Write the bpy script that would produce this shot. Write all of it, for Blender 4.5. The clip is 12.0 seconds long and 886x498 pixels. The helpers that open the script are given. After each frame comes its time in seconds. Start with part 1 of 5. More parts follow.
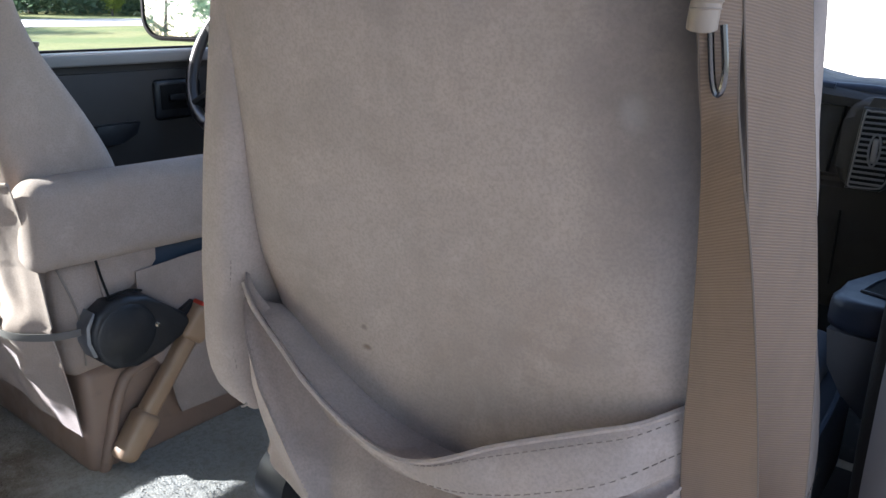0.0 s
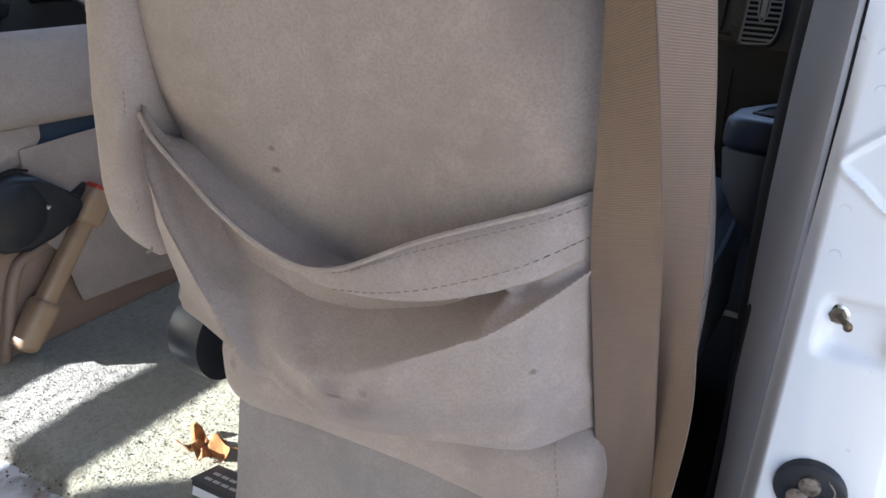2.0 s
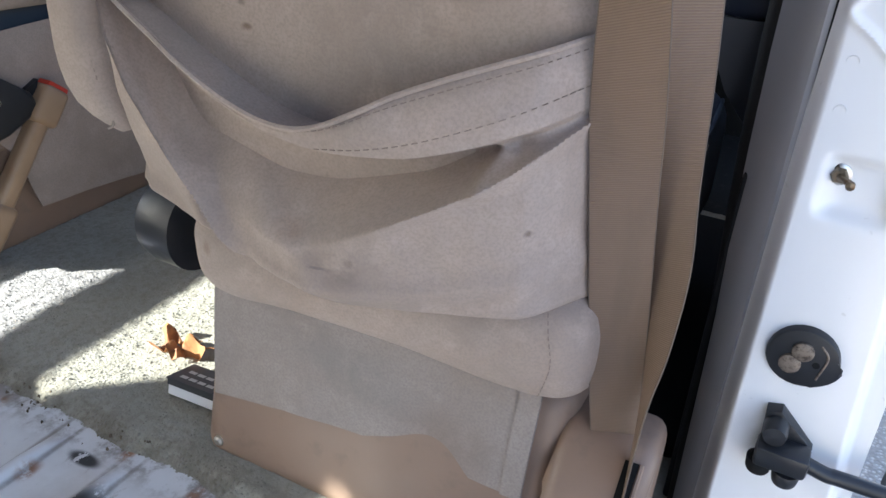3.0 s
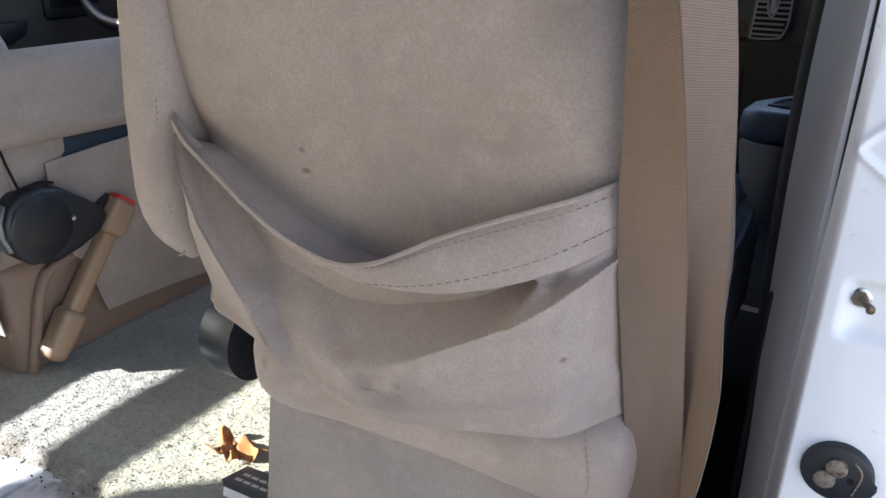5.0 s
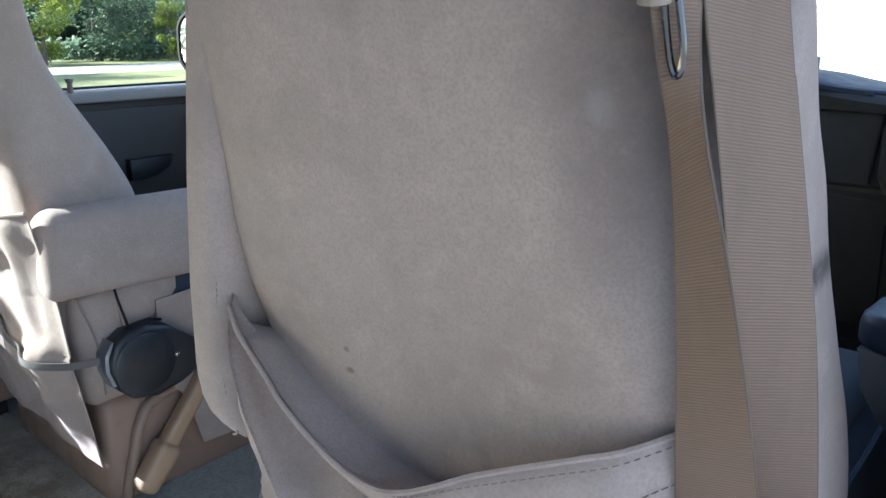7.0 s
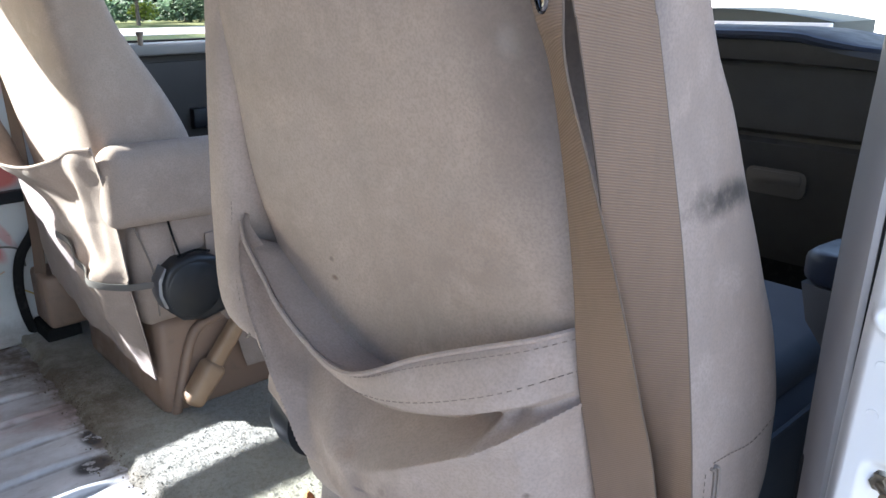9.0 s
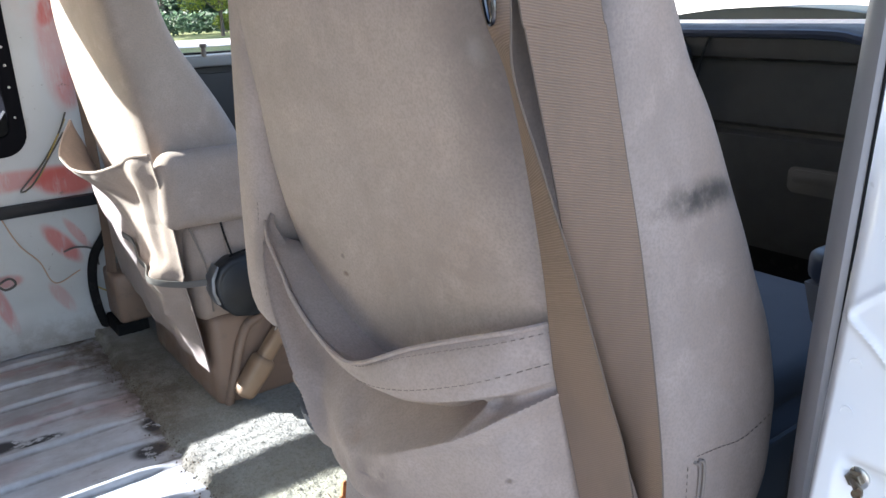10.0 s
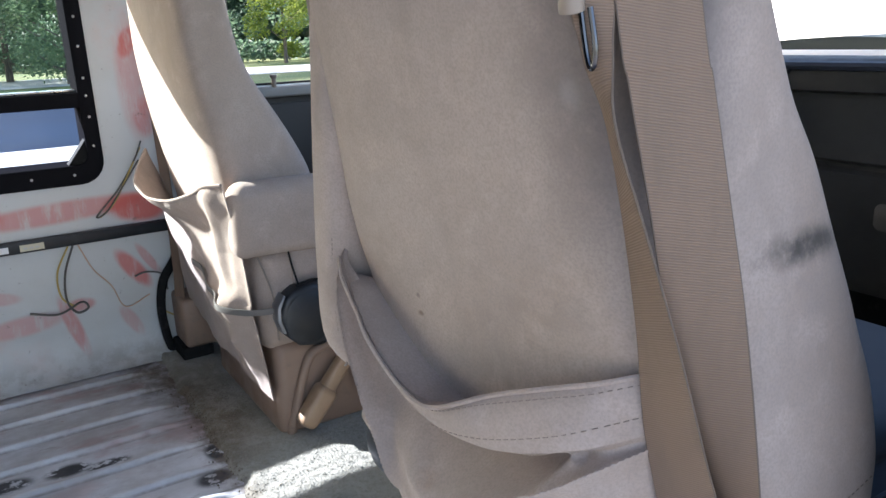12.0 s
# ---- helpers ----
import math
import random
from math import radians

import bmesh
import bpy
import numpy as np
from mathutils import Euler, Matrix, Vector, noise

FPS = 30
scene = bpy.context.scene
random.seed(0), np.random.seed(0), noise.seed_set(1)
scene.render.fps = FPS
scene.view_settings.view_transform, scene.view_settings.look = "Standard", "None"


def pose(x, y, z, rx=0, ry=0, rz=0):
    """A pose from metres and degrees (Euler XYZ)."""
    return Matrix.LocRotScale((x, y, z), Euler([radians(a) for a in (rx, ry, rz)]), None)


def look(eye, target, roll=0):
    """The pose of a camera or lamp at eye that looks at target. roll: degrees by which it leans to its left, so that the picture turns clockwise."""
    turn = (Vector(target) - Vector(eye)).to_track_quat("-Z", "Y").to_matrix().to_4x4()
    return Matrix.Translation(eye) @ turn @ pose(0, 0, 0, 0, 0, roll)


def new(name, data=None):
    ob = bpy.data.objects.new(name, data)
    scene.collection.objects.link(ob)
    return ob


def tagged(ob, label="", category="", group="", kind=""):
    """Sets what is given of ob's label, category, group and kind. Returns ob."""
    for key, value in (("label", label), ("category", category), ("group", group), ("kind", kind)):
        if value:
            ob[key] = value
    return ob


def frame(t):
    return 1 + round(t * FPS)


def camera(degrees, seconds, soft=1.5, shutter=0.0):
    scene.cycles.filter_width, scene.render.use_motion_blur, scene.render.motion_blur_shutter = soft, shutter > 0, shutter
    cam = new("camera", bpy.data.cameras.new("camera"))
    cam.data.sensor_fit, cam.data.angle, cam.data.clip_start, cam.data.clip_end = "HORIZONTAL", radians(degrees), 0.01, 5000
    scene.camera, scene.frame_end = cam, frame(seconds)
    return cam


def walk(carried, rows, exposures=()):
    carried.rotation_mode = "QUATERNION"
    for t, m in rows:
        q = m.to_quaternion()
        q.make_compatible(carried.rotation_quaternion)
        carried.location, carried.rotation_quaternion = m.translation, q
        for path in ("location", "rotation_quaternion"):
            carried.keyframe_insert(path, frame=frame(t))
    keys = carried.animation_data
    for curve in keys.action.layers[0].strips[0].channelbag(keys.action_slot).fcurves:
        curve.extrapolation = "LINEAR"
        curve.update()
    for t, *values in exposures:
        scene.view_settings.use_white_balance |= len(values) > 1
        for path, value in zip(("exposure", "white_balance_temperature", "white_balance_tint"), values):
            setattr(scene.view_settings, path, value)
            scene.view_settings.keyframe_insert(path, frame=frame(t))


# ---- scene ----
cam = camera(60.7, 12.0)
PATH = [
    (0, (0.014, 0.013, 0.792), (-1.145, 1.516, 0.161), 1.4),
    (0.5, (0.05, 0.005, 0.771), (-0.983, 1.553, 0.039), 2.3),
    (1, (0.062, 0.007, 0.742), (-0.872, 1.58, -0.066), 2.6),
    (1.5, (0.048, 0.0, 0.713), (-0.836, 1.588, -0.121), 2.8),
    (2, (0.028, -0.01, 0.711), (-0.883, 1.571, -0.109), 1.9),
    (2.5, (0.015, -0.017, 0.679), (-0.841, 1.563, -0.199), 3.4),
    (3, (0.012, -0.011, 0.652), (-0.777, 1.542, -0.332), 2.5),
    (3.2, (0.013, -0.013, 0.64), (-0.743, 1.508, -0.416), 2.2),
    (4.8, (0.028, -0.029, 0.676), (-0.846, 1.537, -0.211), 1.0),
    (5, (0.024, -0.034, 0.708), (-0.911, 1.541, -0.095), 0.2),
    (5.5, (0.012, -0.048, 0.78), (-1.085, 1.519, 0.197), -0.4),
    (6, (0.012, -0.045, 0.797), (-1.148, 1.491, 0.253), -1.0),
    (6.5, (0.021, 0.003, 0.79), (-1.116, 1.56, 0.259), 0.3),
    (7, (0.038, 0.07, 0.77), (-1.245, 1.502, 0.219), -0.7),
    (7.2, (0.042, 0.095, 0.744), (-1.336, 1.407, 0.127), -0.5),
    (8.8, (0.167, 0.045, 0.747), (-1.149, 1.392, 0.075), 0.7),
    (9, (0.166, 0.065, 0.758), (-1.239, 1.341, 0.125), -0.3),
    (9.5, (0.191, 0.102, 0.756), (-1.29, 1.305, 0.156), -1.4),
    (10, (0.236, 0.094, 0.763), (-1.297, 1.219, 0.143), -1.9),
    (10.5, (0.252, 0.1, 0.762), (-1.283, 1.245, 0.186), -1.9),
    (11, (0.237, 0.113, 0.754), (-1.313, 1.237, 0.175), -2.4),
    (11.5, (0.225, 0.122, 0.746), (-1.325, 1.223, 0.124), -2.5),
    (12, (0.208, 0.087, 0.773), (-1.421, 1.107, 0.221), -2.1),
]
walk(cam, [(t, look(eye, target, roll)) for t, eye, target, roll in PATH], exposures=[(0.0, 2.46, 6360.0, 16.0), (0.5, 2.81, 6380.0, 13.0), (1.5, 2.63, 6790.0, 17.0), (2.0, 2.65, 6760.0, 17.0), (3.2, 2.72, 6800.0, 17.0), (5.0, 2.69, 6900.0, 17.0), (5.5, 2.85, 6460.0, 15.0), (6.0, 2.79, 6210.0, 13.0), (6.6, 2.71, 6110.0, 13.0), (7.0, 2.69, 6070.0, 12.0), (9.0, 2.83, 6590.0, 16.0), (9.6, 2.81, 6590.0, 16.0), (11.0, 2.64, 6650.0, 16.0), (11.5, 2.64, 6680.0, 16.0), (12.0, 2.70, 6590.0, 16.0)])

# ---- light ----
SUN = Vector((-1.0, -0.9, 0.68)).normalized()
world = bpy.data.worlds.new("sky")
world.use_nodes = True
scene.world = world
wn = world.node_tree.nodes
sky = wn.new("ShaderNodeTexSky")
sky.sky_type = "NISHITA"
sky.sun_disc = False
sky.sun_elevation = math.asin(SUN.z)
sky.sun_rotation = math.atan2(SUN.x, SUN.y)
sky.dust_density = 1.5
world.node_tree.links.new(sky.outputs[0], wn["Background"].inputs[0])
wn["Background"].inputs[1].default_value = 0.128
sun_data = bpy.data.lights.new("sun", "SUN")
sun_data.energy = 4.5
sun_data.angle = radians(0.6)
sun_data.color = (1.0, 0.985, 0.965)
sun = new("sun", sun_data)
sun.matrix_world = look(SUN * 30, (0, 0, 0))


# ---- materials ----
class Mat:
    """A node material built step by step on one Principled surface."""

    def __init__(self, name, color, rough=0.6, metal=0.0, **inputs):
        self.m = bpy.data.materials.new(name)
        self.m.use_nodes = True
        self.n, self.l = self.m.node_tree.nodes, self.m.node_tree.links
        self.b = self.n["Principled BSDF"]
        self.b.inputs["Roughness"].default_value = rough
        self.b.inputs["Metallic"].default_value = metal
        for key, value in inputs.items():
            self.b.inputs[key.replace("_", " ")].default_value = value
        self.co = self.n.new("ShaderNodeTexCoord").outputs["Object"]
        rgb = self.n.new("ShaderNodeRGB")
        rgb.outputs[0].default_value = (*color, 1)
        self.c = rgb.outputs[0]
        self.h = None
        self.l.new(self.c, self.b.inputs["Base Color"])

    def scaled(self, scale, shift=(0, 0, 0), turn=(0, 0, 0)):
        mp = self.n.new("ShaderNodeMapping")
        mp.inputs["Scale"].default_value = scale
        mp.inputs["Location"].default_value = shift
        mp.inputs["Rotation"].default_value = [radians(a) for a in turn]
        self.l.new(self.co, mp.inputs["Vector"])
        return mp.outputs[0]

    def noise(self, scale, detail=4.0, rough=0.55, stretch=None, turn=(0, 0, 0), warp=0.0):
        t = self.n.new("ShaderNodeTexNoise")
        t.inputs["Scale"].default_value = scale
        t.inputs["Detail"].default_value = detail
        t.inputs["Roughness"].default_value = rough
        t.inputs["Distortion"].default_value = warp
        self.l.new(self.scaled(stretch, turn=turn) if stretch else self.co, t.inputs["Vector"])
        return t.outputs["Fac"]

    def cells(self, scale, feature="F1", out="Distance"):
        t = self.n.new("ShaderNodeTexVoronoi")
        t.feature = feature
        t.inputs["Scale"].default_value = scale
        self.l.new(self.co, t.inputs["Vector"])
        return t.outputs[out]

    def band(self, fac, lo, hi, a=0.0, b=1.0):
        r = self.n.new("ShaderNodeMapRange")
        r.interpolation_type = "SMOOTHSTEP"
        for i, v in zip((1, 2, 3, 4), (lo, hi, a, b)):
            r.inputs[i].default_value = v
        self.l.new(fac, r.inputs[0])
        return r.outputs[0]

    def math(self, op, a, b=None):
        q = self.n.new("ShaderNodeMath")
        q.operation = op
        for i, v in enumerate((a, b)):
            if v is None:
                continue
            if isinstance(v, (int, float)):
                q.inputs[i].default_value = v
            else:
                self.l.new(v, q.inputs[i])
        return q.outputs[0]

    def spot(self, place, size, edge=0.55):
        """1 inside an ellipsoid round a place, softened outwards."""
        d = self.n.new("ShaderNodeVectorMath")
        d.operation = "LENGTH"
        self.l.new(self.scaled([1 / v for v in size], [-p / v for p, v in zip(place, size)]), d.inputs[0])
        return self.band(d.outputs["Value"], edge, 1.0, 1.0, 0.0)

    def stroke(self, place, size, tilt=0.0, edge=0.5):
        """1 inside a slanting oval on a wall that faces +x: half length along y and z, turned by tilt degrees."""
        off, turn, cut, size_of = (self.n.new("ShaderNodeVectorMath"), self.n.new("ShaderNodeVectorRotate"), self.n.new("ShaderNodeVectorMath"), self.n.new("ShaderNodeVectorMath"))
        off.operation, cut.operation, size_of.operation = "SUBTRACT", "DIVIDE", "LENGTH"
        off.inputs[1].default_value = place
        turn.rotation_type = "X_AXIS"
        turn.inputs["Angle"].default_value = radians(tilt)
        cut.inputs[1].default_value = size
        self.l.new(self.co, off.inputs[0])
        self.l.new(off.outputs[0], turn.inputs["Vector"])
        self.l.new(turn.outputs[0], cut.inputs[0])
        self.l.new(cut.outputs[0], size_of.inputs[0])
        return self.band(size_of.outputs["Value"], edge, 1.0, 1.0, 0.0)

    def axis(self, name):
        q = self.n.new("ShaderNodeSeparateXYZ")
        self.l.new(self.co, q.inputs[0])
        return q.outputs[name]

    def paint(self, fac, color, how="MIX"):
        """Lay a colour over what is there, by fac."""
        x = self.n.new("ShaderNodeMix")
        x.data_type, x.blend_type = "RGBA", how
        if isinstance(fac, (int, float)):
            x.inputs[0].default_value = fac
        else:
            self.l.new(fac, x.inputs[0])
        self.l.new(self.c, x.inputs[6])
        x.inputs[7].default_value = (*color, 1)
        self.c = x.outputs[2]
        self.l.new(self.c, self.b.inputs["Base Color"])
        return self

    def gloss(self, fac, lo, hi):
        self.l.new(self.band(fac, 0.3, 0.7, lo, hi), self.b.inputs["Roughness"])
        return self

    def bump(self, fac, strength=0.3, depth=0.002):
        q = self.n.new("ShaderNodeBump")
        q.inputs["Strength"].default_value = strength
        q.inputs["Distance"].default_value = depth
        self.l.new(fac, q.inputs["Height"])
        if self.h:
            self.l.new(self.h, q.inputs["Normal"])
        self.h = q.outputs[0]
        self.l.new(self.h, self.b.inputs["Normal"])
        return self


def suede(name, color, stains=()):
    a = Mat(name, color, 0.95, Specular_IOR_Level=0.2, Sheen_Weight=0.05, Sheen_Roughness=0.5)
    dark = tuple(v * 0.78 for v in color)
    light = (color[0] * 1.14, color[1] * 1.12, color[2] * 1.1)
    a.paint(a.band(a.noise(7, 6, 0.62, warp=0.3), 0.40, 0.70), dark)
    a.paint(a.band(a.noise(3.2, 5, 0.6, warp=0.5), 0.45, 0.68, 0, 0.6), (color[0] * 0.86, color[1] * 0.80, color[2] * 0.74))
    a.paint(a.band(a.noise(26, 4, 0.6), 0.50, 0.72, 0, 0.55), light)
    a.paint(a.band(a.noise(60, 5, 0.7), 0.45, 0.7, 0, 0.30), tuple(v * 0.80 for v in color))
    a.paint(a.band(a.noise(420, 2), 0.35, 0.7, 0, 0.5), tuple(v * 0.70 for v in color))
    a.paint(a.band(a.noise(85, 3, 0.6), 0.69, 0.74, 0, 0.3), tuple(v * 0.6 for v in color))
    for place, size, tint, amount in stains:
        # amount 0.82 is the painted shade on the backrest, kept nearly free of grain
        grain = a.band(a.noise(30, 5, 0.65), 0.25, 0.65, 0.0 if amount != 0.82 else 0.8, 1.0)
        a.paint(a.math("MULTIPLY", a.math("MULTIPLY", a.spot(place, size, 0.2), grain), amount), tint)
    a.bump(a.noise(900, 2), 0.25, 0.0006).bump(a.noise(60, 4), 0.4, 0.002)
    return a.m


TAN = (0.378, 0.302, 0.264)
DIRT = (0.10, 0.08, 0.07)
m_suede = suede("tan_suede", TAN)
m_back = suede("tan_suede_worn_shaded", TAN, [
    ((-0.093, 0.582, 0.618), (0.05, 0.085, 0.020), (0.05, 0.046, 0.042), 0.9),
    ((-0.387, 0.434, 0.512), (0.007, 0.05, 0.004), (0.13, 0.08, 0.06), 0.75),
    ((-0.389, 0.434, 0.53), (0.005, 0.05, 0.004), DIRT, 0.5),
    ((-0.166, 0.423, 0.732), (0.012, 0.06, 0.016), (0.5, 0.47, 0.44), 0.5),
    # shade painted into the cloth beside the belts; the other spots are stains
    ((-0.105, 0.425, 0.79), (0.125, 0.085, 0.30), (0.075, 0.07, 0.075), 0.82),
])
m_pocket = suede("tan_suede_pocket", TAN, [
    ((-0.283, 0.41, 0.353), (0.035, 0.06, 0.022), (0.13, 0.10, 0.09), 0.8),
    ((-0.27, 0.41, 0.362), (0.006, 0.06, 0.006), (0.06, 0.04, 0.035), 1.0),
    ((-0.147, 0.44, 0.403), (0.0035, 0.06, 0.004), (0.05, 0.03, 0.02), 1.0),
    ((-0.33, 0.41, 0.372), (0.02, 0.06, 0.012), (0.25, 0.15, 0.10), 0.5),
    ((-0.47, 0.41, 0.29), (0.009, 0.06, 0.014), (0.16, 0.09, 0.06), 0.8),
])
m_skirt = suede("grey_tan_suede", (0.30, 0.255, 0.235), [((-0.33, 0.46, 0.17), (0.10, 0.1, 0.06), (0.20, 0.18, 0.165), 0.5), ((-0.22, 0.46, 0.13), (0.08, 0.1, 0.05), (0.20, 0.15, 0.12), 0.5)])
m_thread = Mat("brown_thread", (0.205, 0.155, 0.125), 0.8).m
m_piping = Mat("tan_piping", (0.22, 0.18, 0.155), 0.85).m

a = Mat("slate_blue_fabric", (0.042, 0.060, 0.086), 0.9, Sheen_Weight=0.08)
a.paint(a.band(a.noise(14, 4), 0.4, 0.7, 0, 0.5), (0.055, 0.076, 0.108)).bump(a.noise(700, 2), 0.3, 0.0006)
m_blue = a.m

a = Mat("belt_webbing", (0.222, 0.154, 0.115), 0.85, Specular_IOR_Level=0.15)
w = a.n.new("ShaderNodeTexWave")
w.bands_direction, w.inputs["Scale"].default_value, w.inputs["Distortion"].default_value = "Z", 200, 0.6
a.l.new(a.scaled((1, 1, 1), turn=(18, 14, 0)), w.inputs["Vector"])
a.paint(a.band(w.outputs["Fac"], 0.1, 0.9, 0, 0.65), (0.155, 0.106, 0.078))
a.paint(a.band(a.noise(16, 4, stretch=(3, 3, 0.5)), 0.45, 0.75, 0, 0.4), (0.15, 0.112, 0.085))
a.bump(w.outputs["Fac"], 0.45, 0.0006)
m_belt = a.m

a = Mat("tan_plastic", (0.245, 0.160, 0.116), 0.42)
a.paint(a.band(a.noise(6, 5), 0.4, 0.7, 0, 0.5), (0.205, 0.138, 0.104)).paint(a.band(a.noise(40, 4), 0.55, 0.75, 0, 0.5), (0.175, 0.120, 0.094))
a.gloss(a.noise(20), 0.38, 0.6).bump(a.noise(260, 3), 0.15, 0.0006)
m_tan = a.m
a = Mat("golden_tan_plastic", (0.335, 0.218, 0.138), 0.4)
a.paint(a.band(a.noise(30, 4), 0.45, 0.75, 0, 0.6), (0.29, 0.18, 0.105)).bump(a.noise(260, 3), 0.1, 0.0005)
m_stalk = a.m
a = Mat("beige_plastic", (0.24, 0.185, 0.145), 0.5)
a.paint(a.band(a.noise(30, 4), 0.45, 0.75, 0, 0.5), (0.20, 0.152, 0.12)).bump(a.noise(300, 3), 0.1, 0.0005)
m_beige = a.m

a = Mat("black_plastic", (0.012, 0.014, 0.018), 0.4)
a.paint(a.band(a.noise(25, 4), 0.5, 0.8, 0, 0.5), (0.03, 0.032, 0.036)).gloss(a.noise(18), 0.32, 0.55).bump(a.noise(500, 2), 0.15, 0.0004)
m_black = a.m
a = Mat("navy_plastic", (0.008, 0.014, 0.030), 0.5)
a.gloss(a.noise(15), 0.42, 0.55).bump(a.noise(400, 2), 0.1, 0.0004)
m_navy = a.m
a = Mat("dash_vinyl", (0.026, 0.0245, 0.024), 0.62, Specular_IOR_Level=0.35)
a.paint(a.band(a.noise(7, 4), 0.4, 0.7, 0, 0.4), (0.034, 0.031, 0.030)).gloss(a.noise(30), 0.55, 0.70).bump(a.cells(420), 0.3, 0.0007)
m_dash = a.m
a = Mat("door_vinyl", (0.046, 0.040, 0.036), 0.65)
a.paint(a.band(a.noise(8, 4), 0.4, 0.7, 0, 0.5), (0.038, 0.033, 0.030)).bump(a.cells(380), 0.3, 0.0007)
m_door = a.m
a = Mat("grey_trim_panel", (0.20, 0.19, 0.185), 0.65)
a.paint(a.band(a.noise(9, 4), 0.4, 0.7, 0, 0.5), (0.16, 0.15, 0.147)).bump(a.cells(300), 0.2, 0.0006)
m_grey = a.m
# tone of the unseen roof, picked for the light it bounces down
a = Mat("grey_unseen_roof", (0.33, 0.32, 0.305), 0.6)
a.paint(a.band(a.noise(3, 5), 0.4, 0.7, 0, 0.5), (0.28, 0.27, 0.255)).bump(a.noise(60, 3), 0.2, 0.001)
m_roof_grey = a.m
a = Mat("slate_grey_plastic", (0.105, 0.108, 0.120), 0.6)
a.paint(a.band(a.noise(9, 4), 0.4, 0.7, 0, 0.5), (0.085, 0.088, 0.098)).bump(a.cells(300), 0.2, 0.0006)
m_slate = a.m
# near-black that also stands in for shade behind the pillar and in the footwell
a = Mat("black_vinyl_gap_shade", (0.010, 0.010, 0.0115), 0.75, Specular_IOR_Level=0.2)
a.bump(a.cells(380), 0.3, 0.0007)
m_pit = a.m

a = Mat("white_body_paint", (0.83, 0.83, 0.835), 0.25, Coat_Weight=0.5, Coat_Roughness=0.08)
a.paint(a.band(a.noise(5, 5), 0.45, 0.75, 0, 0.3), (0.68, 0.68, 0.68)).paint(a.band(a.noise(70, 3), 0.70, 0.76, 0, 0.3), (0.45, 0.43, 0.40))
a.bump(a.noise(12, 3), 0.08, 0.003)
m_white = a.m

RED = (0.55, 0.07, 0.05)
a = Mat("white_paint_red_overspray", (0.53, 0.535, 0.53), 0.5)
a.paint(a.band(a.noise(6, 6, 0.65), 0.42, 0.72, 0, 0.6), (0.47, 0.465, 0.45))
soft = a.band(a.noise(3.5, 4), 0.52, 0.68)
a.paint(a.math("MULTIPLY", soft, a.band(a.noise(30, 4, 0.7), 0.35, 0.7, 0.1, 0.35)), (0.60, 0.36, 0.32))
brush = a.band(a.noise(22, 5, 0.65, stretch=(1, 2.2, 0.5), turn=(30, 0, 0)), 0.22, 0.55, 0.15, 1.0)
for place, size, tilt, amount in (
        ((-1.74, 0.455, 0.69), (0.3, 0.045, 0.17), 0, 0.40), ((-1.74, 0.452, 0.775), (0.3, 0.022, 0.045), 20, 0.75), ((-1.74, 0.47, 0.60), (0.3, 0.03, 0.06), 0, 0.45),
        ((-1.74, 0.24, 0.396), (0.3, 0.26, 0.032), -3, 0.55), ((-1.74, 0.425, 0.385), (0.3, 0.09, 0.045), 8, 0.85), ((-1.74, 0.05, 0.40), (0.3, 0.10, 0.05), 0, 0.7),
        ((-1.74, 0.392, 0.232), (0.3, 0.026, 0.075), -34, 0.72), ((-1.74, 0.430, 0.250), (0.3, 0.014, 0.06), -30, 0.45), ((-1.74, 0.238, 0.115), (0.3, 0.020, 0.095), -16, 0.55),
        ((-1.74, 0.262, 0.165), (0.3, 0.04, 0.02), 0, 0.5), ((-1.74, 0.13, 0.138), (0.3, 0.11, 0.030), -4, 0.40), ((-1.74, 0.09, 0.215), (0.3, 0.06, 0.020), 10, 0.35),
        ((-1.74, 0.37, 0.100), (0.3, 0.020, 0.055), -28, 0.35), ((-1.74, -0.25, 0.22), (0.3, 0.05, 0.12), -30, 0.6), ((-1.74, -0.7, 0.3), (0.3, 0.12, 0.06), 10, 0.6), ((-1.74, -1.3, 0.2), (0.3, 0.10, 0.14), 25, 0.6)):
    a.paint(a.math("MULTIPLY", a.math("MULTIPLY", a.stroke(place, size, tilt, 0.55), brush), amount), RED)
a.paint(a.math("MULTIPLY", a.band(a.axis("Z"), 0.09, 0.0), a.band(a.noise(16, 5, 0.7), 0.4, 0.62, 0, 0.6)), (0.30, 0.27, 0.24))
a.paint(a.band(a.noise(55, 5, 0.7), 0.64, 0.72, 0, 0.7), (0.16, 0.13, 0.11))
a.bump(a.noise(25, 4), 0.15, 0.002)
m_wall = a.m

a = Mat("worn_white_floor_paint", (0.60, 0.605, 0.62), 0.5)
a.paint(a.band(a.noise(7, 6, 0.65), 0.42, 0.72, 0, 0.7), (0.46, 0.44, 0.43))
a.paint(a.math("MULTIPLY", a.band(a.axis("X"), -1.0, -1.3, 0.08, 1.0), a.band(a.noise(5, 4, 0.6, stretch=(1.6, 0.8, 1)), 0.50, 0.63, 0, 0.55)), (0.42, 0.16, 0.14))
a.paint(a.math("MULTIPLY", a.band(a.axis("X"), -0.85, -1.15, 0.12, 1.0), a.band(a.noise(6, 6, 0.7, stretch=(1.3, 0.7, 1)), 0.36, 0.62, 0.05, 0.62)), (0.29, 0.265, 0.25))
bead = a.math("ABSOLUTE", a.math("SUBTRACT", a.math("FRACT", a.math("ADD", a.math("DIVIDE", a.axis("X"), 0.1035), 100.0 + 0.477 / 0.1035 + 0.5)), 0.5))
